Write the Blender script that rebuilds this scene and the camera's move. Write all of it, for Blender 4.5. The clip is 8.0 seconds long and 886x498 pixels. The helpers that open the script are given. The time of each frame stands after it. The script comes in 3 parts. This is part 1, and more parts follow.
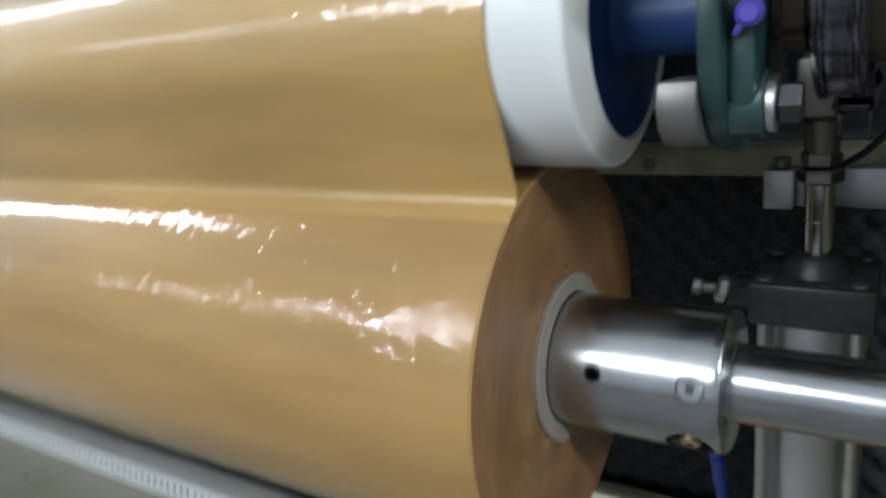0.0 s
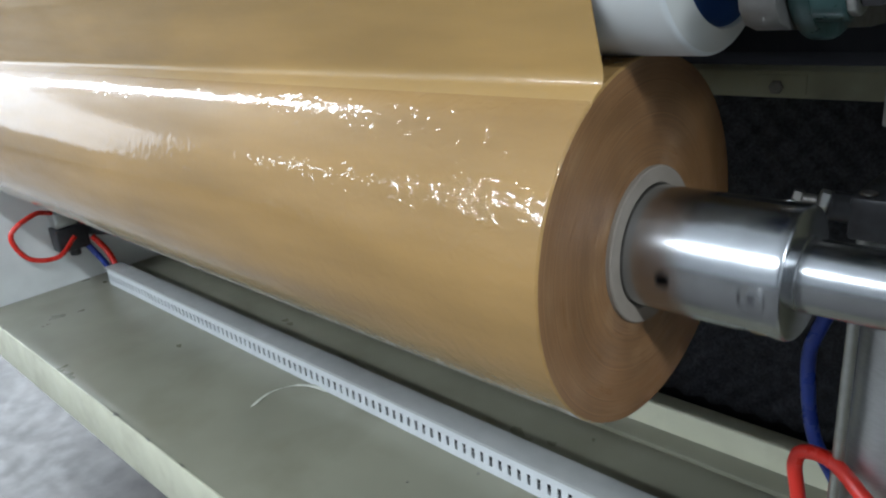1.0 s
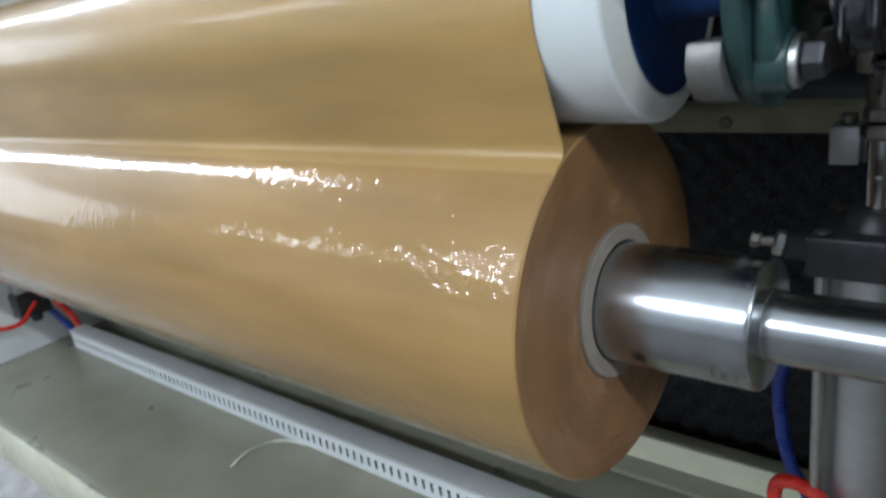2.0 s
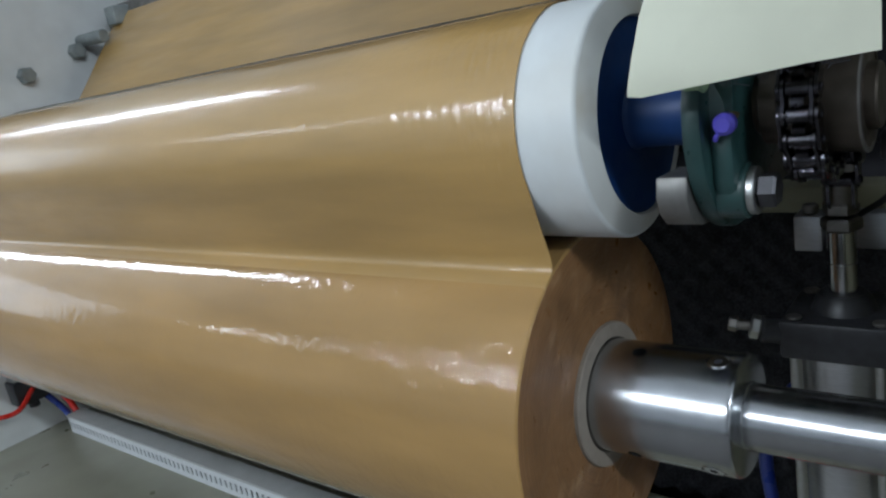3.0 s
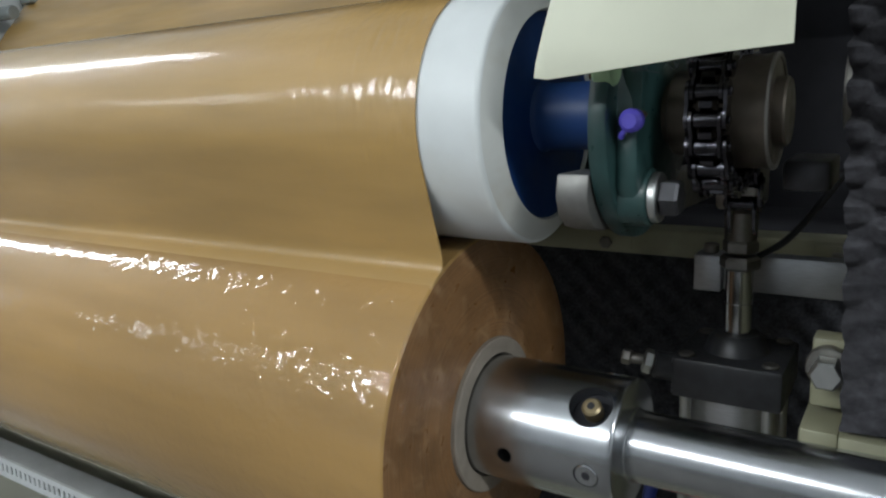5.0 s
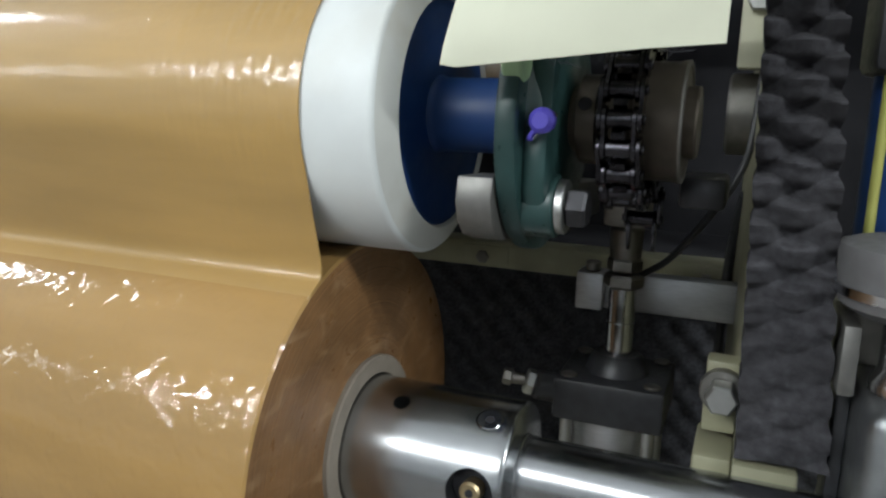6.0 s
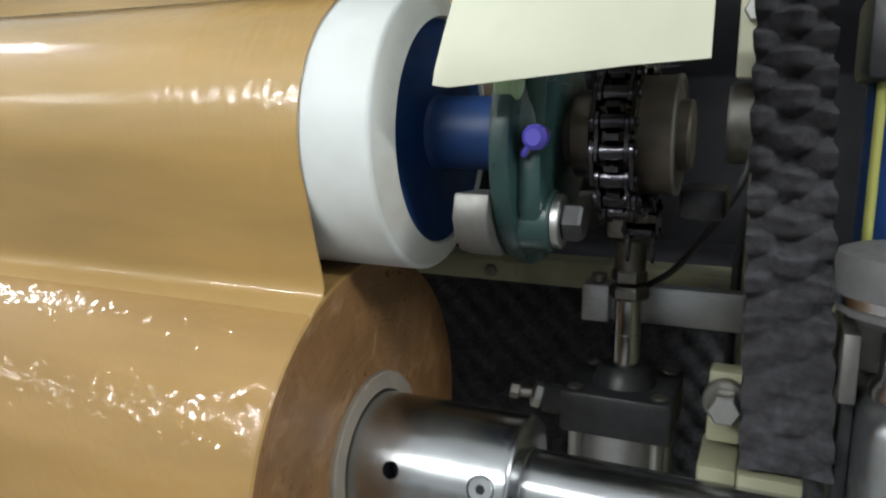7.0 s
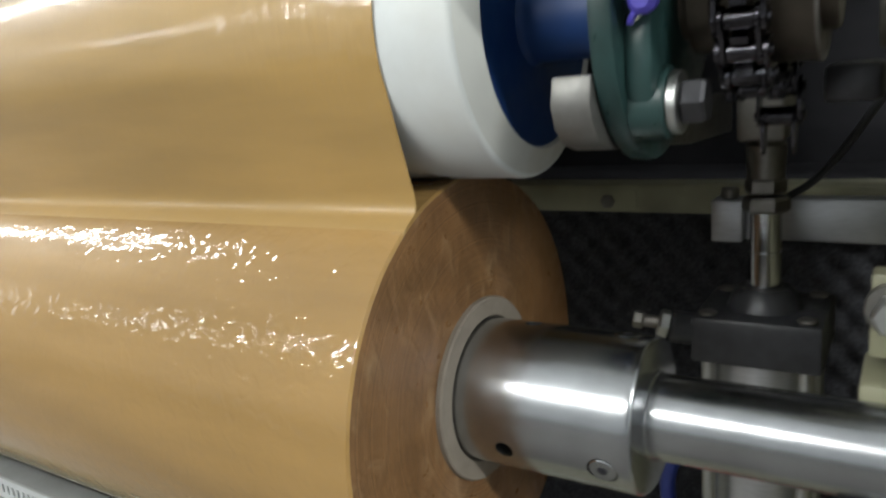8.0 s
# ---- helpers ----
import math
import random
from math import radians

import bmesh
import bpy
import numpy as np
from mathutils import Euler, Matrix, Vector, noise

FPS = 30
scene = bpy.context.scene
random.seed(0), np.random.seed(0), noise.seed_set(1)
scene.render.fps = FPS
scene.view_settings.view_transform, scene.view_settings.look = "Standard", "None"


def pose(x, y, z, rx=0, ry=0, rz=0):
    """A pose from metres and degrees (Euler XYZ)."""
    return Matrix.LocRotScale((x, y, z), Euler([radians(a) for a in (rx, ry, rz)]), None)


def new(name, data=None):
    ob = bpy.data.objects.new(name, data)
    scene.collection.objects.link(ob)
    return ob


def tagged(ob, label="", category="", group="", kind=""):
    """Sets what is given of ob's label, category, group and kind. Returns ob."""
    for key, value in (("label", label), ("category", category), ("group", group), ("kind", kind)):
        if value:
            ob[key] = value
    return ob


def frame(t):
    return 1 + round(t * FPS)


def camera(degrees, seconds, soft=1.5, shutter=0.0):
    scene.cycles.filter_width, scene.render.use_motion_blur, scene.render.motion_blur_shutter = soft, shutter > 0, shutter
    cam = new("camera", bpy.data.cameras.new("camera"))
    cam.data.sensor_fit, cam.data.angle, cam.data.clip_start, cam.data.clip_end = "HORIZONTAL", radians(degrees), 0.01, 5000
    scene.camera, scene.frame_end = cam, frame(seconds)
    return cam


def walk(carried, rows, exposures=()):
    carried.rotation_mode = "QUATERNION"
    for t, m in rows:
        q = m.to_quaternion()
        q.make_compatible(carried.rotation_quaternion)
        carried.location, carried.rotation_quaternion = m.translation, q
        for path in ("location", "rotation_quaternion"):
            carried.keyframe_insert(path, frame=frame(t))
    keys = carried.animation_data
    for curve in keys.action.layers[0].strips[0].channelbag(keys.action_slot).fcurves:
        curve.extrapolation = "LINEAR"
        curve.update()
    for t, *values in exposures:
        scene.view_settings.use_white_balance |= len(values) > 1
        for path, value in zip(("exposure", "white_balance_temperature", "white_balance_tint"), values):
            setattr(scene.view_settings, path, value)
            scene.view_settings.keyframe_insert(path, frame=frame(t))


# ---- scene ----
cam = camera(61.9, 8.0, soft=2.2, shutter=0.45)
walk(cam, [
    (0, pose(0.1642, -0.3664, 0.1944, 73.00, 6.10, 31.81)),
    (0.2, pose(0.1843, -0.3932, 0.1915, 69.96, 1.07, 35.33)),
    (0.5, pose(0.2134, -0.3957, 0.1871, 68.94, 3.33, 36.78)),
    (0.8, pose(0.2166, -0.4020, 0.1750, 69.37, 4.01, 41.56)),
    (1, pose(0.2142, -0.3918, 0.1667, 69.72, 4.94, 43.42)),
    (1.5, pose(0.2073, -0.3841, 0.1677, 70.11, 5.54, 42.24)),
    (2, pose(0.2110, -0.3895, 0.1968, 71.09, 7.88, 39.53)),
    (2.2, pose(0.2202, -0.3984, 0.2172, 72.53, 9.49, 38.03)),
    (3.3, pose(0.2264, -0.4114, 0.2444, 75.97, 9.56, 37.82)),
    (3.5, pose(0.2255, -0.4047, 0.2347, 76.35, 7.62, 37.07)),
    (4, pose(0.2285, -0.3905, 0.2206, 76.34, 5.09, 35.78)),
    (4.2, pose(0.2287, -0.3863, 0.2169, 76.66, 4.56, 34.76)),
    (5.3, pose(0.2135, -0.3795, 0.1974, 78.10, 0.99, 31.34)),
    (5.5, pose(0.2060, -0.3700, 0.1936, 78.15, -0.17, 28.97)),
    (6, pose(0.1898, -0.3529, 0.1917, 78.87, -1.62, 22.83)),
    (6.5, pose(0.1835, -0.3558, 0.1923, 79.61, -2.01, 21.37)),
    (7, pose(0.1984, -0.3537, 0.1942, 79.88, -0.19, 23.77)),
    (7.5, pose(0.2085, -0.3431, 0.1837, 79.47, 2.64, 29.00)),
    (7.8, pose(0.2023, -0.3379, 0.1729, 78.22, 3.34, 31.33)),
    (8, pose(0.1927, -0.3225, 0.1625, 77.31, 4.78, 32.30)),
], exposures=[(0, 0.10, 6050, 10), (0.5, 0.18, 5900, 10), (1.5, 0.06, 5800, 10), (2.2, -0.04, 5800, 10), (3.3, -0.48, 5750, 10), (4.2, -0.38, 6000, 10), (5.4, -0.20, 6250, 10), (6.0, 0.04, 6350, 10), (8, 0.14, 6600, 10)])

# ---- light: fluorescent rows under the hall ceiling, plus two added fills ----
world = bpy.data.worlds.new("hall")
scene.world = world
world.use_nodes = True
world.node_tree.nodes["Background"].inputs[0].default_value = (0.75, 0.85, 1.0, 1)
world.node_tree.nodes["Background"].inputs[1].default_value = 0.05


def tube_light(name, place, target, length, width, power, color=(0.96, 1.0, 0.98)):
    """A row of fluorescent tubes, its length along x; the aisle fill uses it too."""
    data = bpy.data.lights.new(name, "AREA")
    data.shape, data.size, data.size_y = "RECTANGLE", length, width
    data.energy, data.color = power, color
    ob = new(name, data)
    d = (Vector(target) - Vector(place)).normalized()
    zax = -d
    xax = (Vector((1, 0, 0)) - zax * zax.x).normalized()
    yax = zax.cross(xax)
    m = Matrix((xax, yax, zax)).transposed().to_4x4()
    m.translation = place
    ob.matrix_world = m
    return ob


tube_light("tube_light_front", (-1.75, -3.5, 2.1), (-1.7, 0, 0), 3.1, 0.04, 97)
tube_light("tube_light_front_twin", (-0.95, -3.2, 2.1), (-0.9, 0, 0), 1.4, 0.04, 16)
tube_light("tube_light_front_far", (-5.1, -3.5, 2.1), (-4.0, 0, 0), 1.6, 0.12, 9)
tube_light("tube_light_middle", (-4.1, -0.2, 2.1), (-3.4, -0.1, 0), 2.4, 0.09, 40)
tube_light("tube_light_far", (-6.9, 0.15, 2.35), (-5.0, 0.1, 0), 2.8, 0.8, 250)
tube_light("tube_light_back", (-6.4, 2.0, 2.35), (-4.5, 0, 0.2), 5.4, 0.2, 120)
# No window is known here; this added panel puts a pale sheen on film.
data = bpy.data.lights.new("west_fill_light", "AREA")
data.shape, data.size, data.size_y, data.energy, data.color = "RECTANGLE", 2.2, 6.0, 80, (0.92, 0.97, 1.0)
new("west_fill_light", data).matrix_world = pose(-9.4, -1.0, 1.7, 0, -90, 0)
# Added fill with no known source, brightens the right-hand parts.
tube_light("aisle_fill_light", (3.2, -1.8, 2.3), (0.2, -0.2, 0), 2.2, 0.09, 84)

# ---- materials ----


def material(name, color, rough=0.5, metal=0.0, vary=0.12, scale=30.0, stretch=(1, 1, 1), bump=0.0, bump_scale=200.0,
             bump_stretch=None, dirt=None, dirt_amount=0.0, dirt_scale=6.0, coat=0.0, spec=0.5, rough_vary=0.08, bump_dist=0.001):
    m = bpy.data.materials.new(name)
    m.use_nodes = True
    nt = m.node_tree
    b = nt.nodes["Principled BSDF"]
    tc = nt.nodes.new("ShaderNodeTexCoord")

    def noise_at(sc, st, detail=4.0):
        mp = nt.nodes.new("ShaderNodeMapping")
        mp.inputs["Scale"].default_value = st
        nt.links.new(tc.outputs["Object"], mp.inputs["Vector"])
        n = nt.nodes.new("ShaderNodeTexNoise")
        n.inputs["Scale"].default_value, n.inputs["Detail"].default_value = sc, detail
        nt.links.new(mp.outputs[0], n.inputs["Vector"])
        return n.outputs["Fac"]

    def ranged(fac, lo, hi, a=0.3, c=0.7):
        r = nt.nodes.new("ShaderNodeMapRange")
        r.inputs["From Min"].default_value, r.inputs["From Max"].default_value = a, c
        r.inputs["To Min"].default_value, r.inputs["To Max"].default_value = lo, hi
        nt.links.new(fac, r.inputs["Value"])
        return r.outputs[0]

    def mixed(fac, a, c):
        x = nt.nodes.new("ShaderNodeMix")
        x.data_type = "RGBA"
        nt.links.new(fac, x.inputs["Factor"])
        for sock, v in ((x.inputs["A"], a), (x.inputs["B"], c)):
            if isinstance(v, tuple):
                sock.default_value = (*v, 1)
            else:
                nt.links.new(v, sock)
        return x.outputs["Result"]

    lo = tuple(c * (1 - vary) for c in color)
    hi = tuple(min(c * (1 + vary), 1) for c in color)
    col = mixed(ranged(noise_at(scale, stretch), 0, 1), lo, hi)
    if dirt:
        col = mixed(ranged(noise_at(dirt_scale, (1, 1, 1), 8.0), 0, dirt_amount, 0.5, 0.75), col, dirt)
    nt.links.new(col, b.inputs["Base Color"])
    nt.links.new(ranged(noise_at(scale * 2.3, stretch), max(rough - rough_vary, 0.02), rough + rough_vary), b.inputs["Roughness"])
    b.inputs["Metallic"].default_value = metal
    b.inputs["Coat Weight"].default_value = coat
    b.inputs["Coat Roughness"].default_value = 0.08
    b.inputs["Specular IOR Level"].default_value = spec
    if bump:
        bp = nt.nodes.new("ShaderNodeBump")
        bp.inputs["Strength"].default_value, bp.inputs["Distance"].default_value = bump, bump_dist
        nt.links.new(noise_at(bump_scale, bump_stretch or stretch, 3.0), bp.inputs["Height"])
        nt.links.new(bp.outputs[0], b.inputs["Normal"])
    return m


def roll_side_material():
    """The wound edges of the film: fine rings round the core."""
    m = material("film_roll_side", (0.272, 0.142, 0.058), 0.34, vary=0.22, scale=40, dirt=(0.19, 0.095, 0.04), dirt_amount=0.6, dirt_scale=16)
    nt = m.node_tree
    b = nt.nodes["Principled BSDF"]
    tc = nt.nodes.new("ShaderNodeTexCoord")
    mul = nt.nodes.new("ShaderNodeVectorMath")
    mul.operation = "MULTIPLY"
    mul.inputs[1].default_value = (0, 1, 1)
    ln = nt.nodes.new("ShaderNodeVectorMath")
    ln.operation = "LENGTH"
    nt.links.new(tc.outputs["Object"], mul.inputs[0])
    nt.links.new(mul.outputs[0], ln.inputs[0])
    n = nt.nodes.new("ShaderNodeTexNoise")
    n.noise_dimensions = "1D"
    n.inputs["Scale"].default_value, n.inputs["Detail"].default_value = 900, 5
    nt.links.new(ln.outputs["Value"], n.inputs["W"])
    mp = nt.nodes.new("ShaderNodeMapping")
    mp.inputs["Rotation"].default_value, mp.inputs["Scale"].default_value = (0.6, 0, 0), (1, 0.6, 1)
    nt.links.new(tc.outputs["Object"], mp.inputs["Vector"])
    wisp = nt.nodes.new("ShaderNodeTexNoise")
    wisp.inputs["Scale"].default_value, wisp.inputs["Detail"].default_value, wisp.inputs["Distortion"].default_value = 90, 5, 0.6
    nt.links.new(mp.outputs[0], wisp.inputs["Vector"])
    bp = nt.nodes.new("ShaderNodeBump")
    bp.inputs["Strength"].default_value, bp.inputs["Distance"].default_value = 0.3, 0.001
    nt.links.new(n.outputs["Fac"], bp.inputs["Height"])
    wave = nt.nodes.new("ShaderNodeBump")
    wave.inputs["Strength"].default_value, wave.inputs["Distance"].default_value = 0.6, 0.002
    nt.links.new(wisp.outputs["Fac"], wave.inputs["Height"])
    nt.links.new(bp.outputs[0], wave.inputs["Normal"])
    nt.links.new(wave.outputs[0], b.inputs["Normal"])
    tan = nt.nodes.new("ShaderNodeTangent")
    tan.direction_type, tan.axis = "RADIAL", "X"
    nt.links.new(tan.outputs[0], b.inputs["Tangent"])
    b.inputs["Anisotropic"].default_value, b.inputs["Specular IOR Level"].default_value = 0.9, 0.6
    ramp = nt.nodes.new("ShaderNodeMapRange")
    ramp.inputs["From Min"].default_value, ramp.inputs["From Max"].default_value = 0.3, 0.7
    nt.links.new(n.outputs["Fac"], ramp.inputs["Value"])
    mx = nt.nodes.new("ShaderNodeMix")
    mx.data_type, mx.blend_type = "RGBA", "MULTIPLY"
    mx.inputs["Factor"].default_value = 0.34
    old = b.inputs["Base Color"].links[0].from_socket
    nt.links.new(old, mx.inputs["A"])
    nt.links.new(ramp.outputs[0], mx.inputs["B"])
    pale = nt.nodes.new("ShaderNodeMapRange")
    pale.inputs["From Min"].default_value, pale.inputs["From Max"].default_value = 0.55, 0.8
    pale.inputs["To Max"].default_value = 0.55
    nt.links.new(wisp.outputs["Fac"], pale.inputs["Value"])
    streak = nt.nodes.new("ShaderNodeMix")
    streak.data_type = "RGBA"
    streak.inputs["B"].default_value = (0.50, 0.33, 0.18, 1)
    nt.links.new(pale.outputs[0], streak.inputs["Factor"])
    nt.links.new(mx.outputs["Result"], streak.inputs["A"])
    nt.links.new(streak.outputs["Result"], b.inputs["Base Color"])
    return m


def film_material(name, color, crinkle, far_share, gloss, sheen):
    """Brown film under a clear glossy face: the face is crinkled at three scales, most towards the free edge."""
    m = material(name, color, 0.45, vary=0.17, scale=9, stretch=(0.5, 3, 3), spec=sheen, dirt=tuple(c * 0.72 for c in color), dirt_amount=0.35, dirt_scale=5)
    nt = m.node_tree
    b = nt.nodes["Principled BSDF"]
    tc = nt.nodes.new("ShaderNodeTexCoord")
    sep = nt.nodes.new("ShaderNodeSeparateXYZ")
    nt.links.new(tc.outputs["Object"], sep.inputs[0])
    edge = nt.nodes.new("ShaderNodeMapRange")
    edge.inputs["From Min"].default_value, edge.inputs["From Max"].default_value = -0.30, -0.04
    edge.inputs["To Min"].default_value, edge.inputs["To Max"].default_value = far_share, 1.0
    nt.links.new(sep.outputs["X"], edge.inputs["Value"])
    normal = None
    for scale, detail, distort, stretch, depth in ((22, 1, 0.3, (0.45, 1, 1), 0.0012), (125, 1, 0.6, (0.9, 1, 1), 0.0013)):
        mp = nt.nodes.new("ShaderNodeMapping")
        mp.inputs["Scale"].default_value = stretch
        nt.links.new(tc.outputs["Object"], mp.inputs["Vector"])
        n = nt.nodes.new("ShaderNodeTexNoise")
        n.inputs["Scale"].default_value, n.inputs["Detail"].default_value, n.inputs["Distortion"].default_value = scale, detail, distort
        nt.links.new(mp.outputs[0], n.inputs["Vector"])
        bp = nt.nodes.new("ShaderNodeBump")
        bp.inputs["Distance"].default_value = depth * crinkle
        nt.links.new(edge.outputs[0], bp.inputs["Strength"])
        nt.links.new(n.outputs["Fac"], bp.inputs["Height"])
        if normal:
            nt.links.new(normal, bp.inputs["Normal"])
        normal = bp.outputs[0]
    b.inputs["Coat Weight"].default_value, b.inputs["Coat Roughness"].default_value = 1.0, gloss
    nt.links.new(normal, b.inputs["Coat Normal"])
    return m


FILM = film_material("brown_film", (0.405, 0.251, 0.079), 0.34, 0.3, 0.15, 0.4)
# Same film as the web, its colour lowered for weaker light on the roll.
ROLLED = film_material("shaded_wound_film", (0.350, 0.210, 0.072), 1.0, 0.2, 0.055, 0.1)
SIDE = roll_side_material()
CORE = material("grey_card", (0.25, 0.215, 0.175), 0.75, vary=0.12, scale=80, bump=0.2)
STEEL = material("turned_steel", (0.43, 0.445, 0.46), 0.24, 1.0, vary=0.05, scale=40, stretch=(2, 0.8, 0.8), coat=0.3,
                 dirt=(0.27, 0.27, 0.27), dirt_amount=0.3, dirt_scale=25, rough_vary=0.03)
DULL = material("dull_steel", (0.25, 0.24, 0.225), 0.45, 1.0, vary=0.15, scale=70, bump=0.1, dirt=(0.1, 0.09, 0.08), dirt_amount=0.5, dirt_scale=30)
CHROME = material("chromed_steel", (0.60, 0.61, 0.62), 0.22, 1.0, vary=0.05)
ZINC = material("zinc_plate", (0.50, 0.51, 0.50), 0.38, 1.0, vary=0.08, scale=120, bump=0.05)
WORNZINC = material("worn_zinc", (0.34, 0.35, 0.35), 0.5, 0.6, vary=0.15, scale=120, bump=0.15, bump_scale=300)
FARBOLT = material("painted_bolt", (0.27, 0.30, 0.30), 0.45, 0.3, vary=0.12, scale=60)
MATTE = material("matte_machined_steel", (0.22, 0.215, 0.205), 0.52, 0.85, vary=0.10, scale=90, bump=0.08, bump_scale=400, dirt=(0.25, 0.24, 0.22), dirt_amount=0.4, dirt_scale=30)
BOLTSTEEL = material("dark_bolt_steel", (0.085, 0.085, 0.092), 0.4, 0.9, vary=0.15, scale=90, bump=0.1)
# The lid's grey is set darker than the duct's sides.
LIDPVC = material("darker_grey_pvc", (0.42, 0.43, 0.42), 0.5, vary=0.06, scale=30, dirt=(0.3, 0.3, 0.28), dirt_amount=0.4, dirt_scale=8)
PALE = material("pale_grey_paint", (0.74, 0.76, 0.75), 0.45, vary=0.05, scale=14, dirt=(0.5, 0.5, 0.47), dirt_amount=0.35, dirt_scale=8)
ALU = material("milled_aluminium", (0.55, 0.56, 0.58), 0.45, 1.0, vary=0.08, scale=120, stretch=(1, 1, 8), bump=0.05)
BRASS = material("brass", (0.50, 0.40, 0.24), 0.4, 1.0, vary=0.1, scale=100)
RUBBER = material("white_rubber", (0.69, 0.72, 0.72), 0.45, vary=0.04, scale=40, dirt=(0.50, 0.46, 0.36), dirt_amount=0.35, dirt_scale=14, bump=0.06, bump_scale=120)
BLUE = material("blue_paint", (0.005, 0.040, 0.165), 0.5, vary=0.15, scale=25, bump=0.02, dirt=(0.01, 0.02, 0.05), dirt_amount=0.4, dirt_scale=12)
GREEN = material("green_cast_paint", (0.021, 0.052, 0.050), 0.34, vary=0.2, scale=50, bump=0.15, bump_scale=150, dirt=(0.015, 0.02, 0.018), dirt_amount=0.6, dirt_scale=40)
CREAM = material("cream_paint", (0.57, 0.565, 0.43), 0.42, vary=0.05, scale=20, bump=0.04, bump_scale=250, dirt=(0.30, 0.28, 0.2), dirt_amount=0.4, dirt_scale=18)
GUARD = material("cream_guard_paint", (0.74, 0.75, 0.60), 0.5, vary=0.03, scale=20, dirt=(0.45, 0.44, 0.35), dirt_amount=0.25, dirt_scale=22)
# The cream paint again, darkened to stand for shade on rail and end frame.
SHADED_CREAM = material("shaded_cream_paint", (0.29, 0.283, 0.19), 0.45, vary=0.08, scale=18, bump=0.05, bump_scale=200, dirt=(0.14, 0.13, 0.09), dirt_amount=0.6, dirt_scale=14)
TRAY = material("olive_cream_paint", (0.24, 0.235, 0.178), 0.34, vary=0.14, scale=4, bump=0.05, bump_scale=60, dirt=(0.15, 0.14, 0.095), dirt_amount=0.6, dirt_scale=7)
SCRAP = material("clear_pale_plastic", (0.62, 0.63, 0.55), 0.3, vary=0.05, scale=40)
EDGE = material("soiled_white_rubber", (0.60, 0.61, 0.58), 0.5, vary=0.08, scale=25, dirt=(0.42, 0.36, 0.26), dirt_amount=0.7, dirt_scale=22)
BLOCK = material("grey_steel_block", (0.27, 0.28, 0.29), 0.42, 0.9, vary=0.12, scale=60, dirt=(0.25, 0.24, 0.23), dirt_amount=0.5, dirt_scale=18)
PVC = material("grey_pvc", (0.66, 0.68, 0.70), 0.45, vary=0.04, scale=40)
FOAM = material("black_foam", (0.054, 0.055, 0.062), 0.95, vary=0.35, scale=300, bump=0.5, bump_scale=900, dirt=(0.055, 0.053, 0.055), dirt_amount=0.4, dirt_scale=20, spec=0.1)
GREYFOAM = material("dusty_grey_foam", (0.052, 0.051, 0.057), 0.95, vary=0.3, scale=200, bump=0.4, bump_scale=700, dirt=(0.028, 0.027, 0.028), dirt_amount=0.6, dirt_scale=25, spec=0.15)
BLACK = material("black_cast", (0.026, 0.027, 0.031), 0.42, vary=0.25, scale=120, bump=0.15, bump_scale=500)
OILY = material("oily_chain_steel", (0.06, 0.058, 0.066), 0.20, 1.0, vary=0.5, scale=90, bump=0.3, bump_scale=250, dirt=(0.01, 0.01, 0.01), dirt_amount=0.9, dirt_scale=60)
BROWNSTEEL = material("oiled_collar_steel", (0.10, 0.085, 0.068), 0.42, 0.8, vary=0.25, scale=60, dirt=(0.05, 0.04, 0.03), dirt_amount=0.6, dirt_scale=40)
# Near-black; in the bores and rear cavity it stands for shade.
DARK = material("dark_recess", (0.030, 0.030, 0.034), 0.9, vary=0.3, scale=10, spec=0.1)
RED = material("red_tube", (0.72, 0.035, 0.022), 0.3, vary=0.06)
BLUETUBE = material("blue_tube", (0.03, 0.06, 0.34), 0.3, vary=0.06)
PURPLE = material("violet_cap", (0.10, 0.08, 0.52), 0.4, vary=0.05)
YELLOW = material("yellow_strip", (0.44, 0.44, 0.12), 0.4, vary=0.08)
CONCRETE = material("worn_concrete", (0.125, 0.117, 0.111), 0.6, vary=0.28, scale=14, bump=0.4, bump_scale=60, dirt=(0.06, 0.056, 0.054), dirt_amount=0.9, dirt_scale=9)
WALL = material("hall_wall_paint", (0.78, 0.80, 0.82), 0.8, vary=0.04, scale=2)
KNOB = material("grey_knob", (0.15, 0.147, 0.15), 0.55, 0.3, vary=0.1, scale=90, bump=0.1)
GREASE = material("light_green_plastic", (0.35, 0.5, 0.28), 0.4, vary=0.08)

# ---- mesh helpers ----


def mesh_of(name, bm, mat, smooth=35):
    bmesh.ops.recalc_face_normals(bm, faces=bm.faces)
    me = bpy.data.meshes.new(name)
    bm.to_mesh(me)
    bm.free()
    me.materials.append(mat)
    if smooth:
        me.shade_smooth()
        me.set_sharp_from_angle(angle=radians(smooth))
    return me


def thing(name, label, category, place=(0, 0, 0), group="", kind=""):
    ob = new(name)
    ob.location = place
    ob.empty_display_size = 0.02
    return tagged(ob, label, category, group, kind)


def part(name, bm, mat, parent, label="", smooth=35):
    ob = new(name, mesh_of(name, bm, mat, smooth))
    ob.parent = parent
    return tagged(ob, label)


def single(name, bm, mat, label, category, group="", kind="", smooth=35):
    return tagged(new(name, mesh_of(name, bm, mat, smooth)), label, category, group, kind)


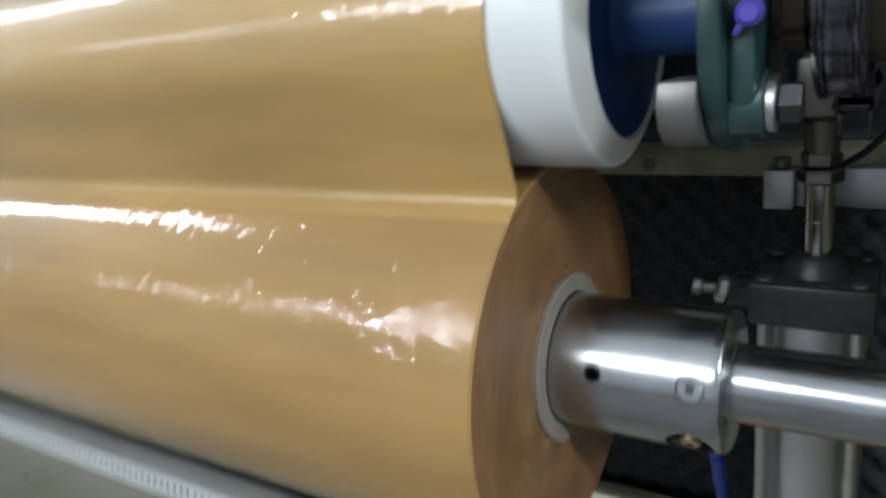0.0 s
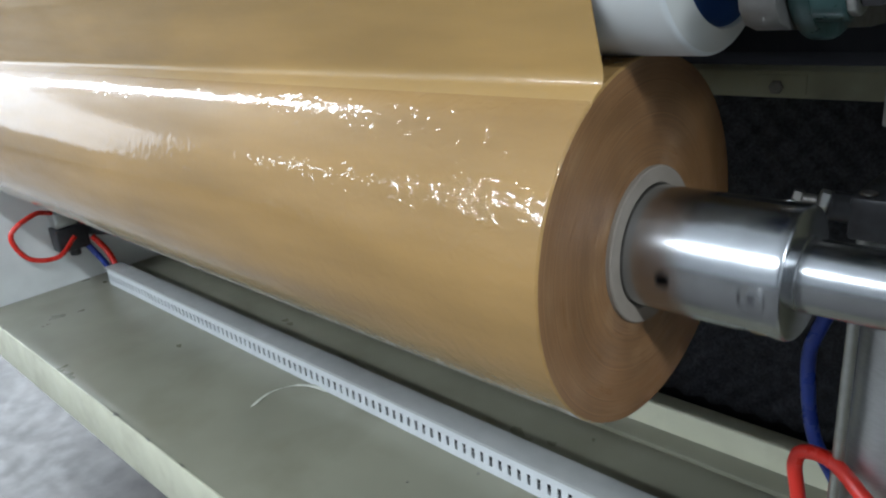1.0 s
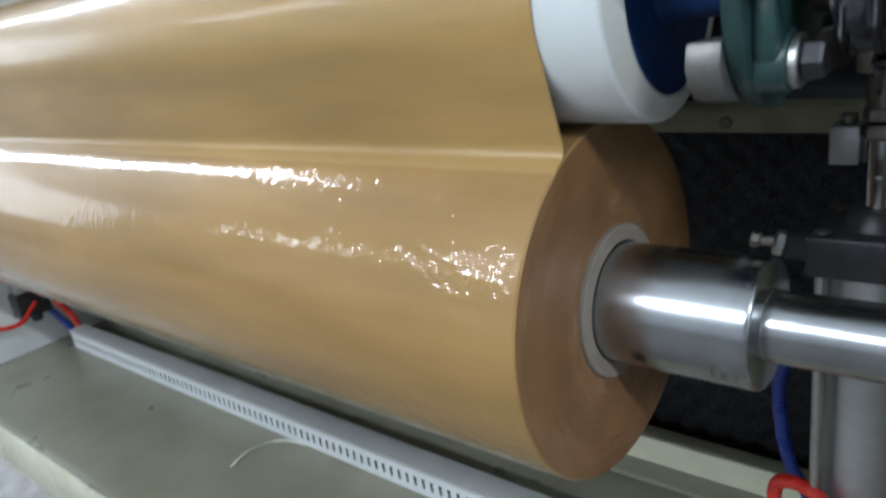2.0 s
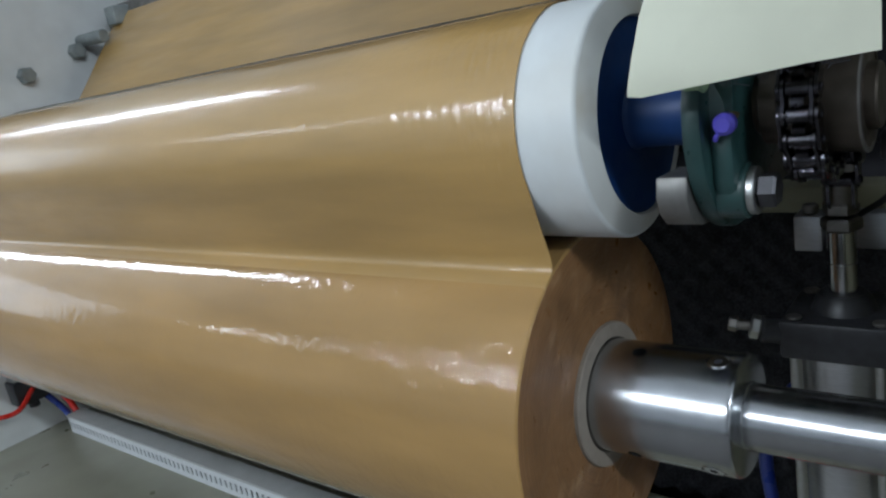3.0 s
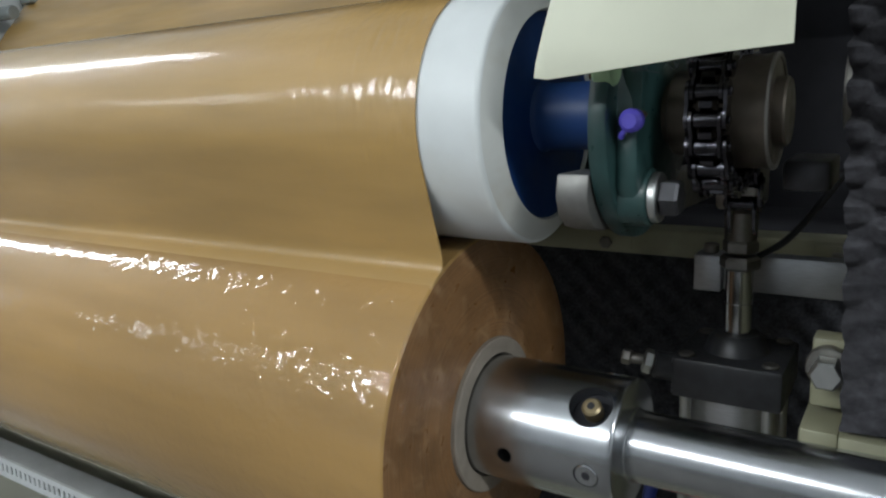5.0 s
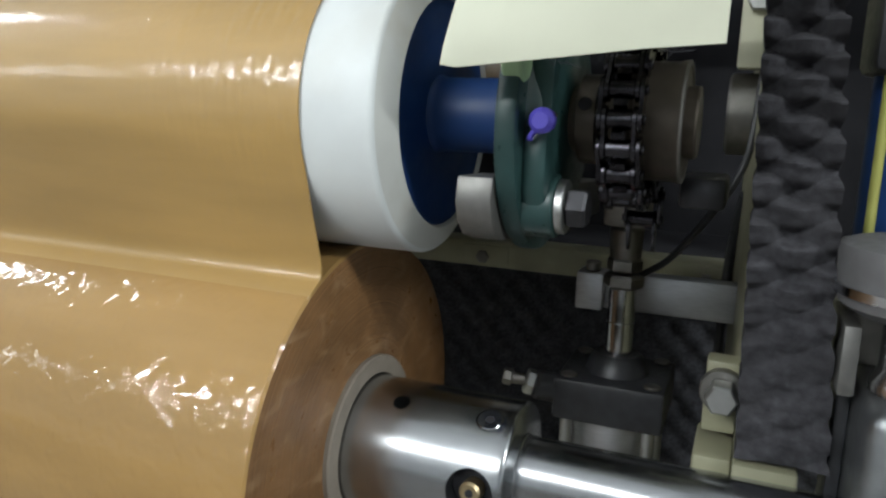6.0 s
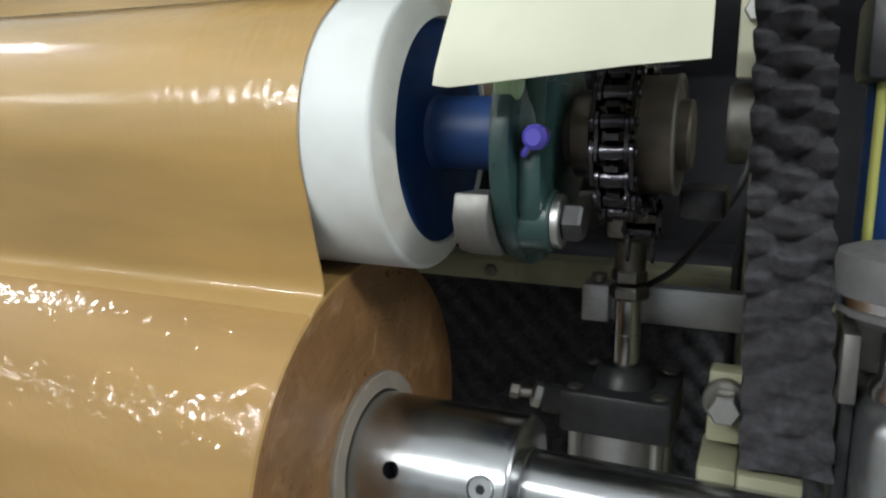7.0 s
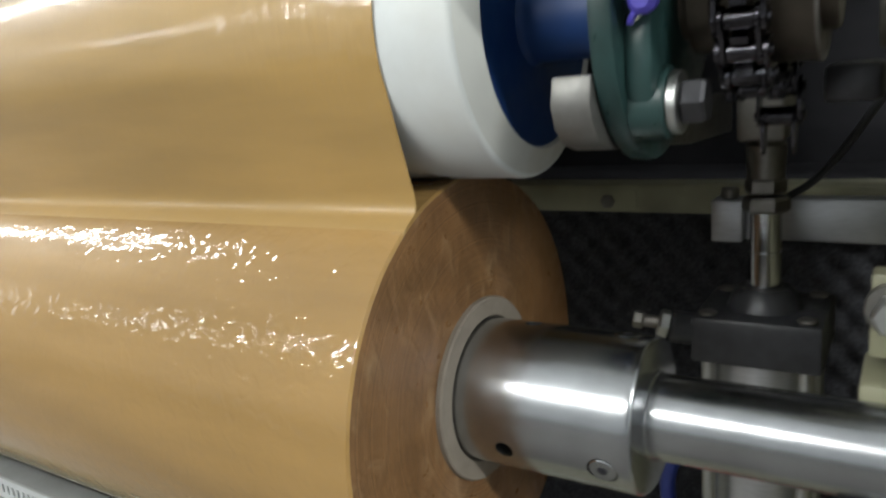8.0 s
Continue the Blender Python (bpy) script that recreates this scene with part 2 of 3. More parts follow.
def lathe(profile, seg=64, axis="x", at=(0, 0, 0), closed=False, bm=None):
    """A turned body from (along, radius) pairs round an axis through at."""
    bm = bm or bmesh.new()
    rings = []

    def place(u, r, a):
        c, s = r * math.cos(a), r * math.sin(a)
        p = {"x": (u, c, s), "y": (s, u, c), "z": (c, s, u)}[axis]
        return (p[0] + at[0], p[1] + at[1], p[2] + at[2])
    for u, r in profile:
        if r < 1e-6:
            rings.append([bm.verts.new(place(u, 0, 0))])
        else:
            rings.append([bm.verts.new(place(u, r, math.tau * k / seg)) for k in range(seg)])
    pairs = list(zip(rings, rings[1:])) + ([(rings[-1], rings[0])] if closed else [])
    for a, b in pairs:
        for k in range(seg):
            j = (k + 1) % seg
            if len(a) == 1 and len(b) == 1:
                continue
            if len(a) == 1:
                bm.faces.new((a[0], b[k], b[j]))
            elif len(b) == 1:
                bm.faces.new((a[k], b[0], a[j]))
            else:
                bm.faces.new((a[k], b[k], b[j], a[j]))
    return bm


def rod(p0, p1, r, seg=24, bevel=0.0, bm=None):
    """A round bar from p0 to p1 with broken edges."""
    bm = bm or bmesh.new()
    p0, p1 = Vector(p0), Vector(p1)
    d = p1 - p0
    L = d.length
    q = d.to_track_quat("Z", "Y").to_matrix()
    b = min(bevel, r * 0.5, L * 0.4)
    prof = [(0, 0), (0, r - b), (b, r), (L - b, r), (L, r - b), (L, 0)] if b else [(0, 0), (0, r), (L, r), (L, 0)]
    rings = []
    for u, rr in prof:
        if rr == 0:
            rings.append([bm.verts.new(p0 + q @ Vector((0, 0, u)))])
        else:
            rings.append([bm.verts.new(p0 + q @ Vector((rr * math.cos(math.tau * k / seg), rr * math.sin(math.tau * k / seg), u))) for k in range(seg)])
    for a, c in zip(rings, rings[1:]):
        for k in range(seg):
            j = (k + 1) % seg
            if len(a) == 1:
                bm.faces.new((a[0], c[k], c[j]))
            elif len(c) == 1:
                bm.faces.new((a[k], c[0], a[j]))
            else:
                bm.faces.new((a[k], c[k], c[j], a[j]))
    return bm


def hexagon(p0, p1, flats, bm=None):
    """A hexagon head or nut with its axis from p0 to p1 and chamfered corners."""
    r = flats / math.sqrt(3)
    return rod(p0, p1, r, 6, r * 0.14, bm)


def box(lo, hi, bevel=0.0, seg=2, bm=None):
    own = bmesh.new()
    bmesh.ops.create_cube(own, size=1)
    for v in own.verts:
        v.co = Vector([lo[i] if v.co[i] < 0 else hi[i] for i in range(3)])
    if bevel:
        bmesh.ops.bevel(own, geom=own.edges[:], offset=bevel, segments=seg, affect="EDGES", profile=0.5)
    if bm is None:
        return own
    me = bpy.data.meshes.new("joined")
    own.to_mesh(me)
    own.free()
    bm.from_mesh(me)
    bpy.data.meshes.remove(me)
    return bm


def prism(points, axis, lo, hi, bevel=0.0):
    """An outline in the plane across an axis, pushed from lo to hi."""
    bm = bmesh.new()

    def put(a, b, u):
        return {"x": (u, a, b), "y": (a, u, b), "z": (a, b, u)}[axis]
    base = [bm.verts.new(put(a, b, lo)) for a, b in points]
    f = bm.faces.new(base)
    ext = bmesh.ops.extrude_face_region(bm, geom=[f])
    up = [g for g in ext["geom"] if isinstance(g, bmesh.types.BMVert)]
    bmesh.ops.translate(bm, verts=up, vec=put(0, 0, hi - lo))
    if bevel:
        bmesh.ops.recalc_face_normals(bm, faces=bm.faces)
        flat = [e for e in bm.edges if len(e.link_faces) == 2 and e.calc_face_angle(0) > 0.6]
        bmesh.ops.bevel(bm, geom=flat, offset=bevel, segments=2, affect="EDGES", profile=0.5)
    return bm


def hose(points, r, seg=14, steps=10, bm=None):
    """A round hose along a smooth line through the points."""
    bm = bm or bmesh.new()
    P = [Vector(p) for p in points]
    P = [2 * P[0] - P[1]] + P + [2 * P[-1] - P[-2]]
    line = []
    for i in range(1, len(P) - 2):
        a, b, c, d = P[i - 1:i + 3]
        for k in range(steps):
            u = k / steps
            line.append(0.5 * (2 * b + (c - a) * u + (2 * a - 5 * b + 4 * c - d) * u * u + (3 * b - a - 3 * c + d) * u ** 3))
    line.append(P[-2])
    side = None
    rings = []
    for i, p in enumerate(line):
        d = (line[min(i + 1, len(line) - 1)] - line[max(i - 1, 0)]).normalized()
        side = (side - d * side.dot(d)).normalized() if side else d.orthogonal().normalized()
        up = d.cross(side)
        rings.append([bm.verts.new(p + r * (side * math.cos(math.tau * k / seg) + up * math.sin(math.tau * k / seg))) for k in range(seg)])
    for a, b in zip(rings, rings[1:]):
        for k in range(seg):
            bm.faces.new((a[k], a[(k + 1) % seg], b[(k + 1) % seg], b[k]))
    for ring in (rings[0], rings[-1]):
        bm.faces.new(ring)
    return bm


# ---- the hall: floor, walls, ceiling ----
single("floor", box((-9.5, -6, -0.80), (4.5, 4, -0.70)), CONCRETE, "grey worn concrete floor with dark stains", "floor", kind="structure", smooth=0)
single("ceiling", box((-9.5, -6, 2.9), (4.5, 4, 3.0)), WALL, "plain light hall ceiling", "ceiling", kind="structure", smooth=0)
for name, lo, hi in (("wall_south", (-9.5, -6.1, -0.7), (4.5, -6, 2.9)), ("wall_north", (-9.5, 4, -0.7), (4.5, 4.1, 2.9)),
                     ("wall_west", (-9.6, -6, -0.7), (-9.5, 4, 2.9)), ("wall_east", (4.5, -6, -0.7), (4.6, 4, 2.9))):
    single(name, box(lo, hi), WALL, "plain pale painted hall wall", "wall", kind="structure", smooth=0)

# ---- machine bed ----
AX_Y, AX_Z, R_ROLL, R_WHITE = 0.0052, 0.1863, 0.1155, 0.0723

bed = thing("machine_bed", "olive cream painted sheet metal bed with a bent front lip", "machine bed")
part("tray", box((-1.46, -0.0757, -0.404), (0.6, 0.345, -0.400), 0.001), TRAY, bed)
part("front_lip", box((-1.46, -0.079, -0.484), (0.6, -0.0757, -0.3985), 0.0015), CREAM, bed, "pale cream bent front lip")
part("skirt", box((-1.46, 0.20, -0.70), (0.6, 0.22, -0.404)), TRAY, bed)
part("rear_step", box((-1.46, 0.345, -0.44), (0.6, 0.375, -0.360), 0.003), CREAM, bed, "pale cream raised rear edge")
part("rear_fold", box((-1.46, 0.31, -0.3998), (0.6, 0.345, -0.392), 0.003), TRAY, bed)
for x, w, d in ((-0.82, 0.011, 0.006), (-0.717, 0.010, 0.003), (-1.33, 0.007, 0.003), (-0.62, 0.008, 0.003), (-0.41, 0.012, 0.004)):
    outline = [(x + w * (0.6 + 0.4 * math.sin(3.1 * k + 40 * x)) * math.cos(math.tau * k / 11), -0.0765 + d * (0.7 + 0.3 * math.sin(5.3 * k)) * math.sin(math.tau * k / 11)) for k in range(11)]
    part("paint_chip", prism(outline, "z", -0.3992, -0.3980), DULL, bed, "dark chip in the paint of the bent edge")
for x, y in ((-0.36, 0.081), (-0.302, 0.145)):
    part("rivet", rod((x, y, -0.4), (x, y, -0.3990), 0.0016, 10), DULL, bed)

# slotted cable duct
duct = thing("cable_duct", "light grey slotted plastic cable duct lying on the tray", "cable duct")
X0, X1, PITCH = -1.375, 0.45, 0.0142
bm = bmesh.new()
y, zb, zt, s0, s1 = 0.154, -0.3995, -0.3640, -0.389, -0.3745
n = int((X1 - X0) / PITCH)


def quad(bm, a, b, c, d):
    bm.faces.new([bm.verts.new(v) for v in (a, b, c, d)])


for k in range(n):
    xa, xb = X0 + k * PITCH, X0 + (k + 1) * PITCH
    xs, xe = xa + 0.0045, xb - 0.0045
    quad(bm, (xa, y, zb), (xb, y, zb), (xb, y, s0), (xa, y, s0))
    quad(bm, (xa, y, s1), (xb, y, s1), (xb, y, zt), (xa, y, zt))
    quad(bm, (xa, y, s0), (xs, y, s0), (xs, y, s1), (xa, y, s1))
    quad(bm, (xe, y, s0), (xb, y, s0), (xb, y, s1), (xe, y, s1))
    for p, q in (((xs, s0), (xs, s1)), ((xe, s0), (xe, s1)), ((xs, s0), (xe, s0)), ((xs, s1), (xe, s1))):
        quad(bm, (p[0], y, p[1]), (q[0], y, q[1]), (q[0], y + 0.002, q[1]), (p[0], y + 0.002, p[1]))
bmesh.ops.remove_doubles(bm, verts=bm.verts, dist=1e-5)
part("slotted_side", bm, PVC, duct, smooth=0)
part("back_side", box((X0, 0.186, zb), (X1, 0.188, zt)), PVC, duct)
part("bottom", box((X0, 0.156, zb), (X1, 0.186, zb + 0.002)), PVC, duct)
part("lid", box((X0 - 0.002, 0.1525, zt), (X1, 0.1895, zt + 0.0045), 0.0012), LIDPVC, duct, "smooth grey clip-on lid")
part("cable", hose([(X0 + 0.02, 0.173, -0.383), (-0.6, 0.172, -0.384), (X1 - 0.01, 0.174, -0.383)], 0.010, 10), DARK, duct, "dark sheathed cable")

bm = bmesh.new()
line = [(-0.612, 0.152), (-0.628, 0.149), (-0.645, 0.143), (-0.662, 0.130), (-0.672, 0.113), (-0.677, 0.092), (-0.675, 0.075), (-0.670, 0.060)]
rows = []
for k, (x, y) in enumerate(line):
    lift_ = 0.0035 * math.sin(math.pi * k / 7)
    wide = 0.0095 - 0.0006 * k
    rows.append([bm.verts.new((x, y, -0.3992 + lift_)), bm.verts.new((x + wide * 0.5, y + wide, -0.3985 + lift_))])
for p, q in zip(rows, rows[1:]):
    bm.faces.new((p[0], q[0], q[1], p[1]))
scrap = single("film_scrap", bm, SCRAP, "curled pale plastic offcut lying on the tray", "plastic scrap")
sol = scrap.modifiers.new("thickness", "SOLIDIFY")
sol.thickness = 0.0008

# acoustic foam on the rear wall
bm = bmesh.new()
nx, nz = 230, 110
fx0, fx1, fz0, fz1 = -0.60, 0.40, -0.368, 0.022
grid = [[bm.verts.new((fx0 + (fx1 - fx0) * i / nx, 0.0, fz0 + (fz1 - fz0) * j / nz)) for j in range(nz + 1)] for i in range(nx + 1)]
for col in grid:
    for v in col:
        a, c = v.co.x * math.tau / 0.034, v.co.z * math.tau / 0.034
        v.co.y = 0.402 - 0.0045 * math.sin(a) * math.sin(c) - 0.003 * noise.noise(v.co * 40)
for i in range(nx):
    for j in range(nz):
        bm.faces.new((grid[i][j], grid[i + 1][j], grid[i + 1][j + 1], grid[i][j + 1]))
single("wall_foam", bm, FOAM, "black egg-crate acoustic foam lining behind the winding shaft", "foam lining", kind="structure")
# Dark sheet closes the back, its colour stands for the cavity's shade.
single("cavity_shade_sheet", prism([(0.425, -0.44), (0.425, 0.024), (0.72, 0.024), (0.72, 0.95), (0.74, 0.95), (0.74, -0.0), (0.44, -0.0), (0.44, -0.44)], "x", -1.46, 0.9), DARK, "dark sheet put behind the machine for its shaded cavity", "machine panel", kind="structure")
rail = thing("cross_rail", "cream painted rectangular steel rail across the machine", "rail")
part("beam", box((-1.45, 0.36, 0.026), (0.6, 0.398, 0.053), 0.003), SHADED_CREAM, rail)
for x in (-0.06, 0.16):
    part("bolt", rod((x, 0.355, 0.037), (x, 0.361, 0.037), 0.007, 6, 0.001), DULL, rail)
    part("bracket", box((x - 0.02, 0.3585, 0.030), (x + 0.028, 0.3605, 0.049), 0.001), SHADED_CREAM, rail)

# Unseen blocker added above, keeps overhead light off the recess.
single("overhead_shade_panel", box((-0.35, 0.10, 0.52), (0.9, 0.44, 0.56)), DARK, "unseen dark panel added overhead to shade the recess", "machine panel", kind="structure")

# ---- side frames ----
left = thing("side_frame", "pale grey-green painted steel side frame at the far end", "machine frame")
part("plate", box((-1.49, -0.079, -0.484), (-1.46, 0.9, 0.95), 0.004), PALE, left)
for y, z in ((0.3185, 0.3426), (0.44, 0.38), (0.24, 0.45)):
    part("bolt", hexagon((-1.46, y, z), (-1.435, y, z), 0.030), FARBOLT, left)
part("bearing", lathe([(-1.46, 0.0), (-1.46, 0.055), (-1.432, 0.05), (-1.432, 0.0)], 40, at=(0, AX_Y, AX_Z)), GREEN, left, "dark green cast bearing housing")
part("motor_flange", lathe([(-1.46, 0.0), (-1.46, 0.11), (-1.39, 0.105), (-1.385, 0.06), (-1.385, 0.0)], 48, at=(0, 0.15, 0.52)), DULL, left, "grey round motor flange")
part("sensor_box", box((-1.40, 0.50, 0.42), (-1.36, 0.58, 0.46), 0.004), FARBOLT, left)
part("sensor_arm", rod((-1.46, 0.46, 0.40), (-1.37, 0.47, 0.40), 0.014, 16, 0.002), FARBOLT, left)

valve = thing("air_valve", "black and silver pneumatic valve with red and blue tubes", "pneumatic valve")
part("body", box((-1.455, 0.085, -0.315), (-1.41, 0.150, -0.262), 0.004), BLACK, valve)
part("silver_top", box((-1.45, 0.09, -0.262), (-1.415, 0.135, -0.228), 0.003), ZINC, valve, "silver valve head")
part("fitting", rod((-1.44, 0.150, -0.285), (-1.40, 0.195, -0.292), 0.010, 14, 0.002), BLACK, valve)
part("plug", rod((-1.43, 0.12, -0.33), (-1.43, 0.12, -0.312), 0.011, 14, 0.002), BLACK, valve)
part("red_loop", hose([(-1.42, 0.09, -0.225), (-1.40, 0.05, -0.215), (-1.40, 0.0, -0.245), (-1.40, 0.02, -0.30), (-1.40, 0.075, -0.315), (-1.41, 0.12, -0.285)], 0.005), RED, valve, "looped red air tube")
part("red_tube", hose([(-1.41, 0.155, -0.295), (-1.40, 0.175, -0.335), (-1.365, 0.178, -0.378), (-1.30, 0.178, -0.382)], 0.0065), RED, valve, "red air tube")
part("blue_tube", hose([(-1.42, 0.140, -0.305), (-1.40, 0.160, -0.350), (-1.365, 0.166, -0.382), (-1.30, 0.168, -0.386)], 0.0065), BLUETUBE, valve, "blue air tube")

right = thing("bearing_frame", "cream painted steel end frame with a shaft bearing and bolts", "machine frame")
part("plate", prism([(0.195, 0.0345), (0.1825, 0.357), (0.206, 0.357), (0.206, 0.0345)], "z", -0.70, 0.60, 0.0012), SHADED_CREAM, right)
part("tab", box((0.1780, 0.0345, 0.028), (0.1945, 0.050, 0.0665), 0.0015), SHADED_CREAM, right)
part("washer", rod((0.1868, 0.0275, 0.0525), (0.1868, 0.0345, 0.0525), 0.0112, 24, 0.0006), DULL, right)
part("bolt", hexagon((0.1868, 0.0145, 0.0525), (0.1868, 0.0275, 0.0525), 0.0142), ZINC, right, "zinc hexagon bolt")
part("rear_band", hose([(0.186, 0.30, 0.125), (0.180, 0.335, 0.085), (0.178, 0.350, 0.045), (0.177, 0.352, -0.02), (0.178, 0.340, -0.08)], 0.0045, 10), BLACK, right, "black curved edge band")
part("saddle", box((0.1757, 0.015, -0.06), (0.1945, 0.06, 0.0225), 0.002), SHADED_CREAM, right, "cream bearing saddle")
part("saddle_plate", box((0.1948, 0.008, -0.06), (0.224, 0.034, 0.0245), 0.0015), SHADED_CREAM, right, "cream saddle plate")
part("bearing_block", prism([(-0.045, -0.13), (0.0, -0.13), (0.0, -0.024), (-0.012, -0.024), (-0.03, -0.034), (-0.045, -0.05)], "x", 0.197, 0.232, 0.003), DULL, right, "grey steel bearing block")
for x, y, z in ((0.184, -0.02, -0.043), (0.181, -0.022, -0.081), (0.196, -0.046, -0.079)):
    part("bolt", hexagon((x + 0.004, y + 0.008, z - 0.004), (x + 0.003, y - 0.006, z + 0.003), 0.0195), WORNZINC, right, "bright worn zinc hexagon bolt")
part("bolt_bracket", prism([(-0.013, -0.10), (-0.013, -0.028), (0.02, -0.028), (0.02, -0.10)], "x", 0.170, 0.1968, 0.002), BOLTSTEEL, right, "dark steel bracket under the bolts")
part("post", box((0.172, 0.22, 0.222), (0.1905, 0.25, 0.60), 0.002), CREAM, right)
part("post_bolt", hexagon((0.183, 0.212, 0.268), (0.183, 0.221, 0.268), 0.015), ZINC, right)
part("shaft_end", rod((0.168, 0.25, 0.19), (0.191, 0.25, 0.19), 0.030, 28, 0.002), DULL, right, "grey turned shaft end")

# foam strip on the front edge of the end frame
bm = bmesh.new()


def tooth(a):
    """One rounded tip of the foam, steeper on its upper flank."""
    return (0.5 + 0.5 * math.cos(a + 0.8 - 0.8 * math.cos(a))) ** 1.3


nx, nz = 44, 330
sz0, sz1 = 0.028, 0.36
zs = [sz0 + (sz1 - sz0) * j / nz for j in range(nz + 1)]
phase = [0.0]
for z in zs[1:]:
    pitch = 0.0142 + 0.0048 * min(max((0.275 - z) / 0.12, 0), 1)
    phase.append(phase[-1] + math.tau * (sz1 - sz0) / nz / pitch)
grid = []
for i in range(nx + 1):
    col = []
    for j, z in enumerate(zs):
        u = i / nx
        xl, xr = 0.1952 - 0.036 * (z - 0.04), 0.2345 - 0.080 * (z - 0.048)
        wob = 0.6 * noise.noise(Vector((u * 2.5, 7, z * 45)))
        share = 0.5 + 0.5 * math.cos(math.tau * (u - 0.02) + wob)
        crest = max(share ** 0.7 * tooth(phase[j] + wob), (1 - share) ** 0.7 * tooth(phase[j] + math.pi + wob))
        deep = 0.0035 + 0.0105 * min(max((z - 0.075) / 0.09, 0), 1)
        yy = 0.011 - deep * crest - 0.0012 * noise.noise(Vector((u * 3, 2, z * 140)))
        out = 0.0014 * (crest - 0.5) * (1 if u > 0.5 else -1) * min(1, 3 * abs(u - 0.5)) ** 3
        col.append(bm.verts.new((xl + (xr - xl) * u + out, yy, z)))
    grid.append(col)
for i in range(nx):
    for j in range(nz):
        bm.faces.new((grid[i][j], grid[i + 1][j], grid[i + 1][j + 1], grid[i][j + 1]))
rim = [v for v in grid[0]] + [grid[i][nz] for i in range(1, nx + 1)] + [grid[nx][j] for j in range(nz - 1, -1, -1)] + [grid[i][0] for i in range(nx - 1, 0, -1)]
back = [bm.verts.new((v.co.x, 0.034, v.co.z)) for v in rim]
for k in range(len(rim)):
    j = (k + 1) % len(rim)
    bm.faces.new((rim[k], back[k], back[j], rim[j]))
bm.faces.new(back)
single("foam_strip", bm, GREYFOAM, "dusty black egg-crate foam strip glued on the frame edge", "foam strip")

# adjusting knob and blue cylinder beside the frame
knob = thing("adjusting_knob", "grey round adjusting knob on a chromed stem over a steel block", "knob")
KX, KY = 0.264, 0.0
part("dial", lathe([(0.109, 0.0), (0.109, 0.026), (0.114, 0.035), (0.135, 0.037), (0.139, 0.036), (0.1405, 0.032), (0.1405, 0.0)], 72, "z", (KX, KY, 0)), KNOB, knob)
part("rim", lathe([(0.1185, 0.0350), (0.1185, 0.0376), (0.1225, 0.0376), (0.1225, 0.0350)], 72, "z", (KX, KY, 0), closed=True), CHROME, knob, "bright knurled rim")
part("stem", lathe([(0.076, 0.0), (0.076, 0.019), (0.080, 0.019), (0.086, 0.016), (0.109, 0.016), (0.109, 0.0)], 40, "z", (KX, KY, 0)), CHROME, knob, "chromed stem")
part("block", box((0.243, -0.03, -0.13), (0.32, 0.05, 0.076), 0.009, 3), BLOCK, knob, "grey steel block")
part("plate", box((0.2335, 0.0, 0.070), (0.2405, 0.05, 0.102), 0.001), MATTE, knob)
# Black slab added in the open gap, painted for its shade.
part("gap_shade_slab", box((0.2365, 0.02, -0.10), (0.2425, 0.05, 0.0695), 0.001), BLACK, knob, "black slab standing for the shade in the gap")
cyl = thing("blue_cylinder", "blue pneumatic cylinder with a yellow strip and black cap", "pneumatic cylinder")
part("barrel", lathe([(0.13, 0.0), (0.13, 0.024), (0.21, 0.024), (0.21, 0.0)], 40, "z", (0.262, 0.055, 0)), BLUE, cyl)
part("strip", rod((0.2430, 0.0400, 0.131), (0.2430, 0.0400, 0.2104), 0.0026, 12), YELLOW, cyl, "yellow strip")
part("cap", box((0.234, 0.027, 0.2105), (0.29, 0.085, 0.252), 0.005), BLACK, cyl, "black end cap")
part("bolt", hexagon((0.254, 0.045, 0.252), (0.254, 0.045, 0.262), 0.014), DULL, cyl)
part("base", box((0.236, 0.03, 0.076), (0.29, 0.085, 0.1298), 0.003), DULL, cyl)
single("guide_bar", rod((0.228, 0.09, 0.275), (0.40, 0.09, 0.275), 0.006, 16, 0.001), CHROME, "chromed round guide bar beside the frame", "bar")

# ---- lifting cylinder behind the shaft ----
CX, CY = 0.112, 0.1765
lift = thing("lift_cylinder", "pneumatic lift cylinder with black head, tie rods and polished rod", "pneumatic cylinder")
part("head", box((CX - 0.0385, CY - 0.0375, -0.028), (CX + 0.0385, CY + 0.0375, 0.003), 0.003), BLACK, lift, "black cast cylinder head")
part("foot", box((CX - 0.0385, CY - 0.0375, -0.3995), (CX + 0.0385, CY + 0.0375, -0.33), 0.003), BLACK, lift)
part("barrel", lathe([(-0.33, 0.0), (-0.33, 0.031), (-0.028, 0.031), (-0.028, 0.0)], 48, "z", (CX, CY, 0)), ALU, lift, "aluminium barrel")
for sx in (-1, 1):
    for sy in (-1, 1):
        part("tie_rod", rod((CX + sx * 0.029, CY + sy * 0.029, -0.33), (CX + sx * 0.029, CY + sy * 0.029, -0.028), 0.0045, 14), ZINC, lift)
        part("tie_screw", rod((CX + sx * 0.029, CY + sy * 0.029, 0.003), (CX + sx * 0.029, CY + sy * 0.029, 0.0055), 0.006, 14, 0.001), DULL, lift)
part("boss", lathe([(0.003, 0.0), (0.003, 0.023), (0.012, 0.020), (0.0165, 0.016), (0.0165, 0.0)], 36, "z", (CX, CY, 0)), BLACK, lift)
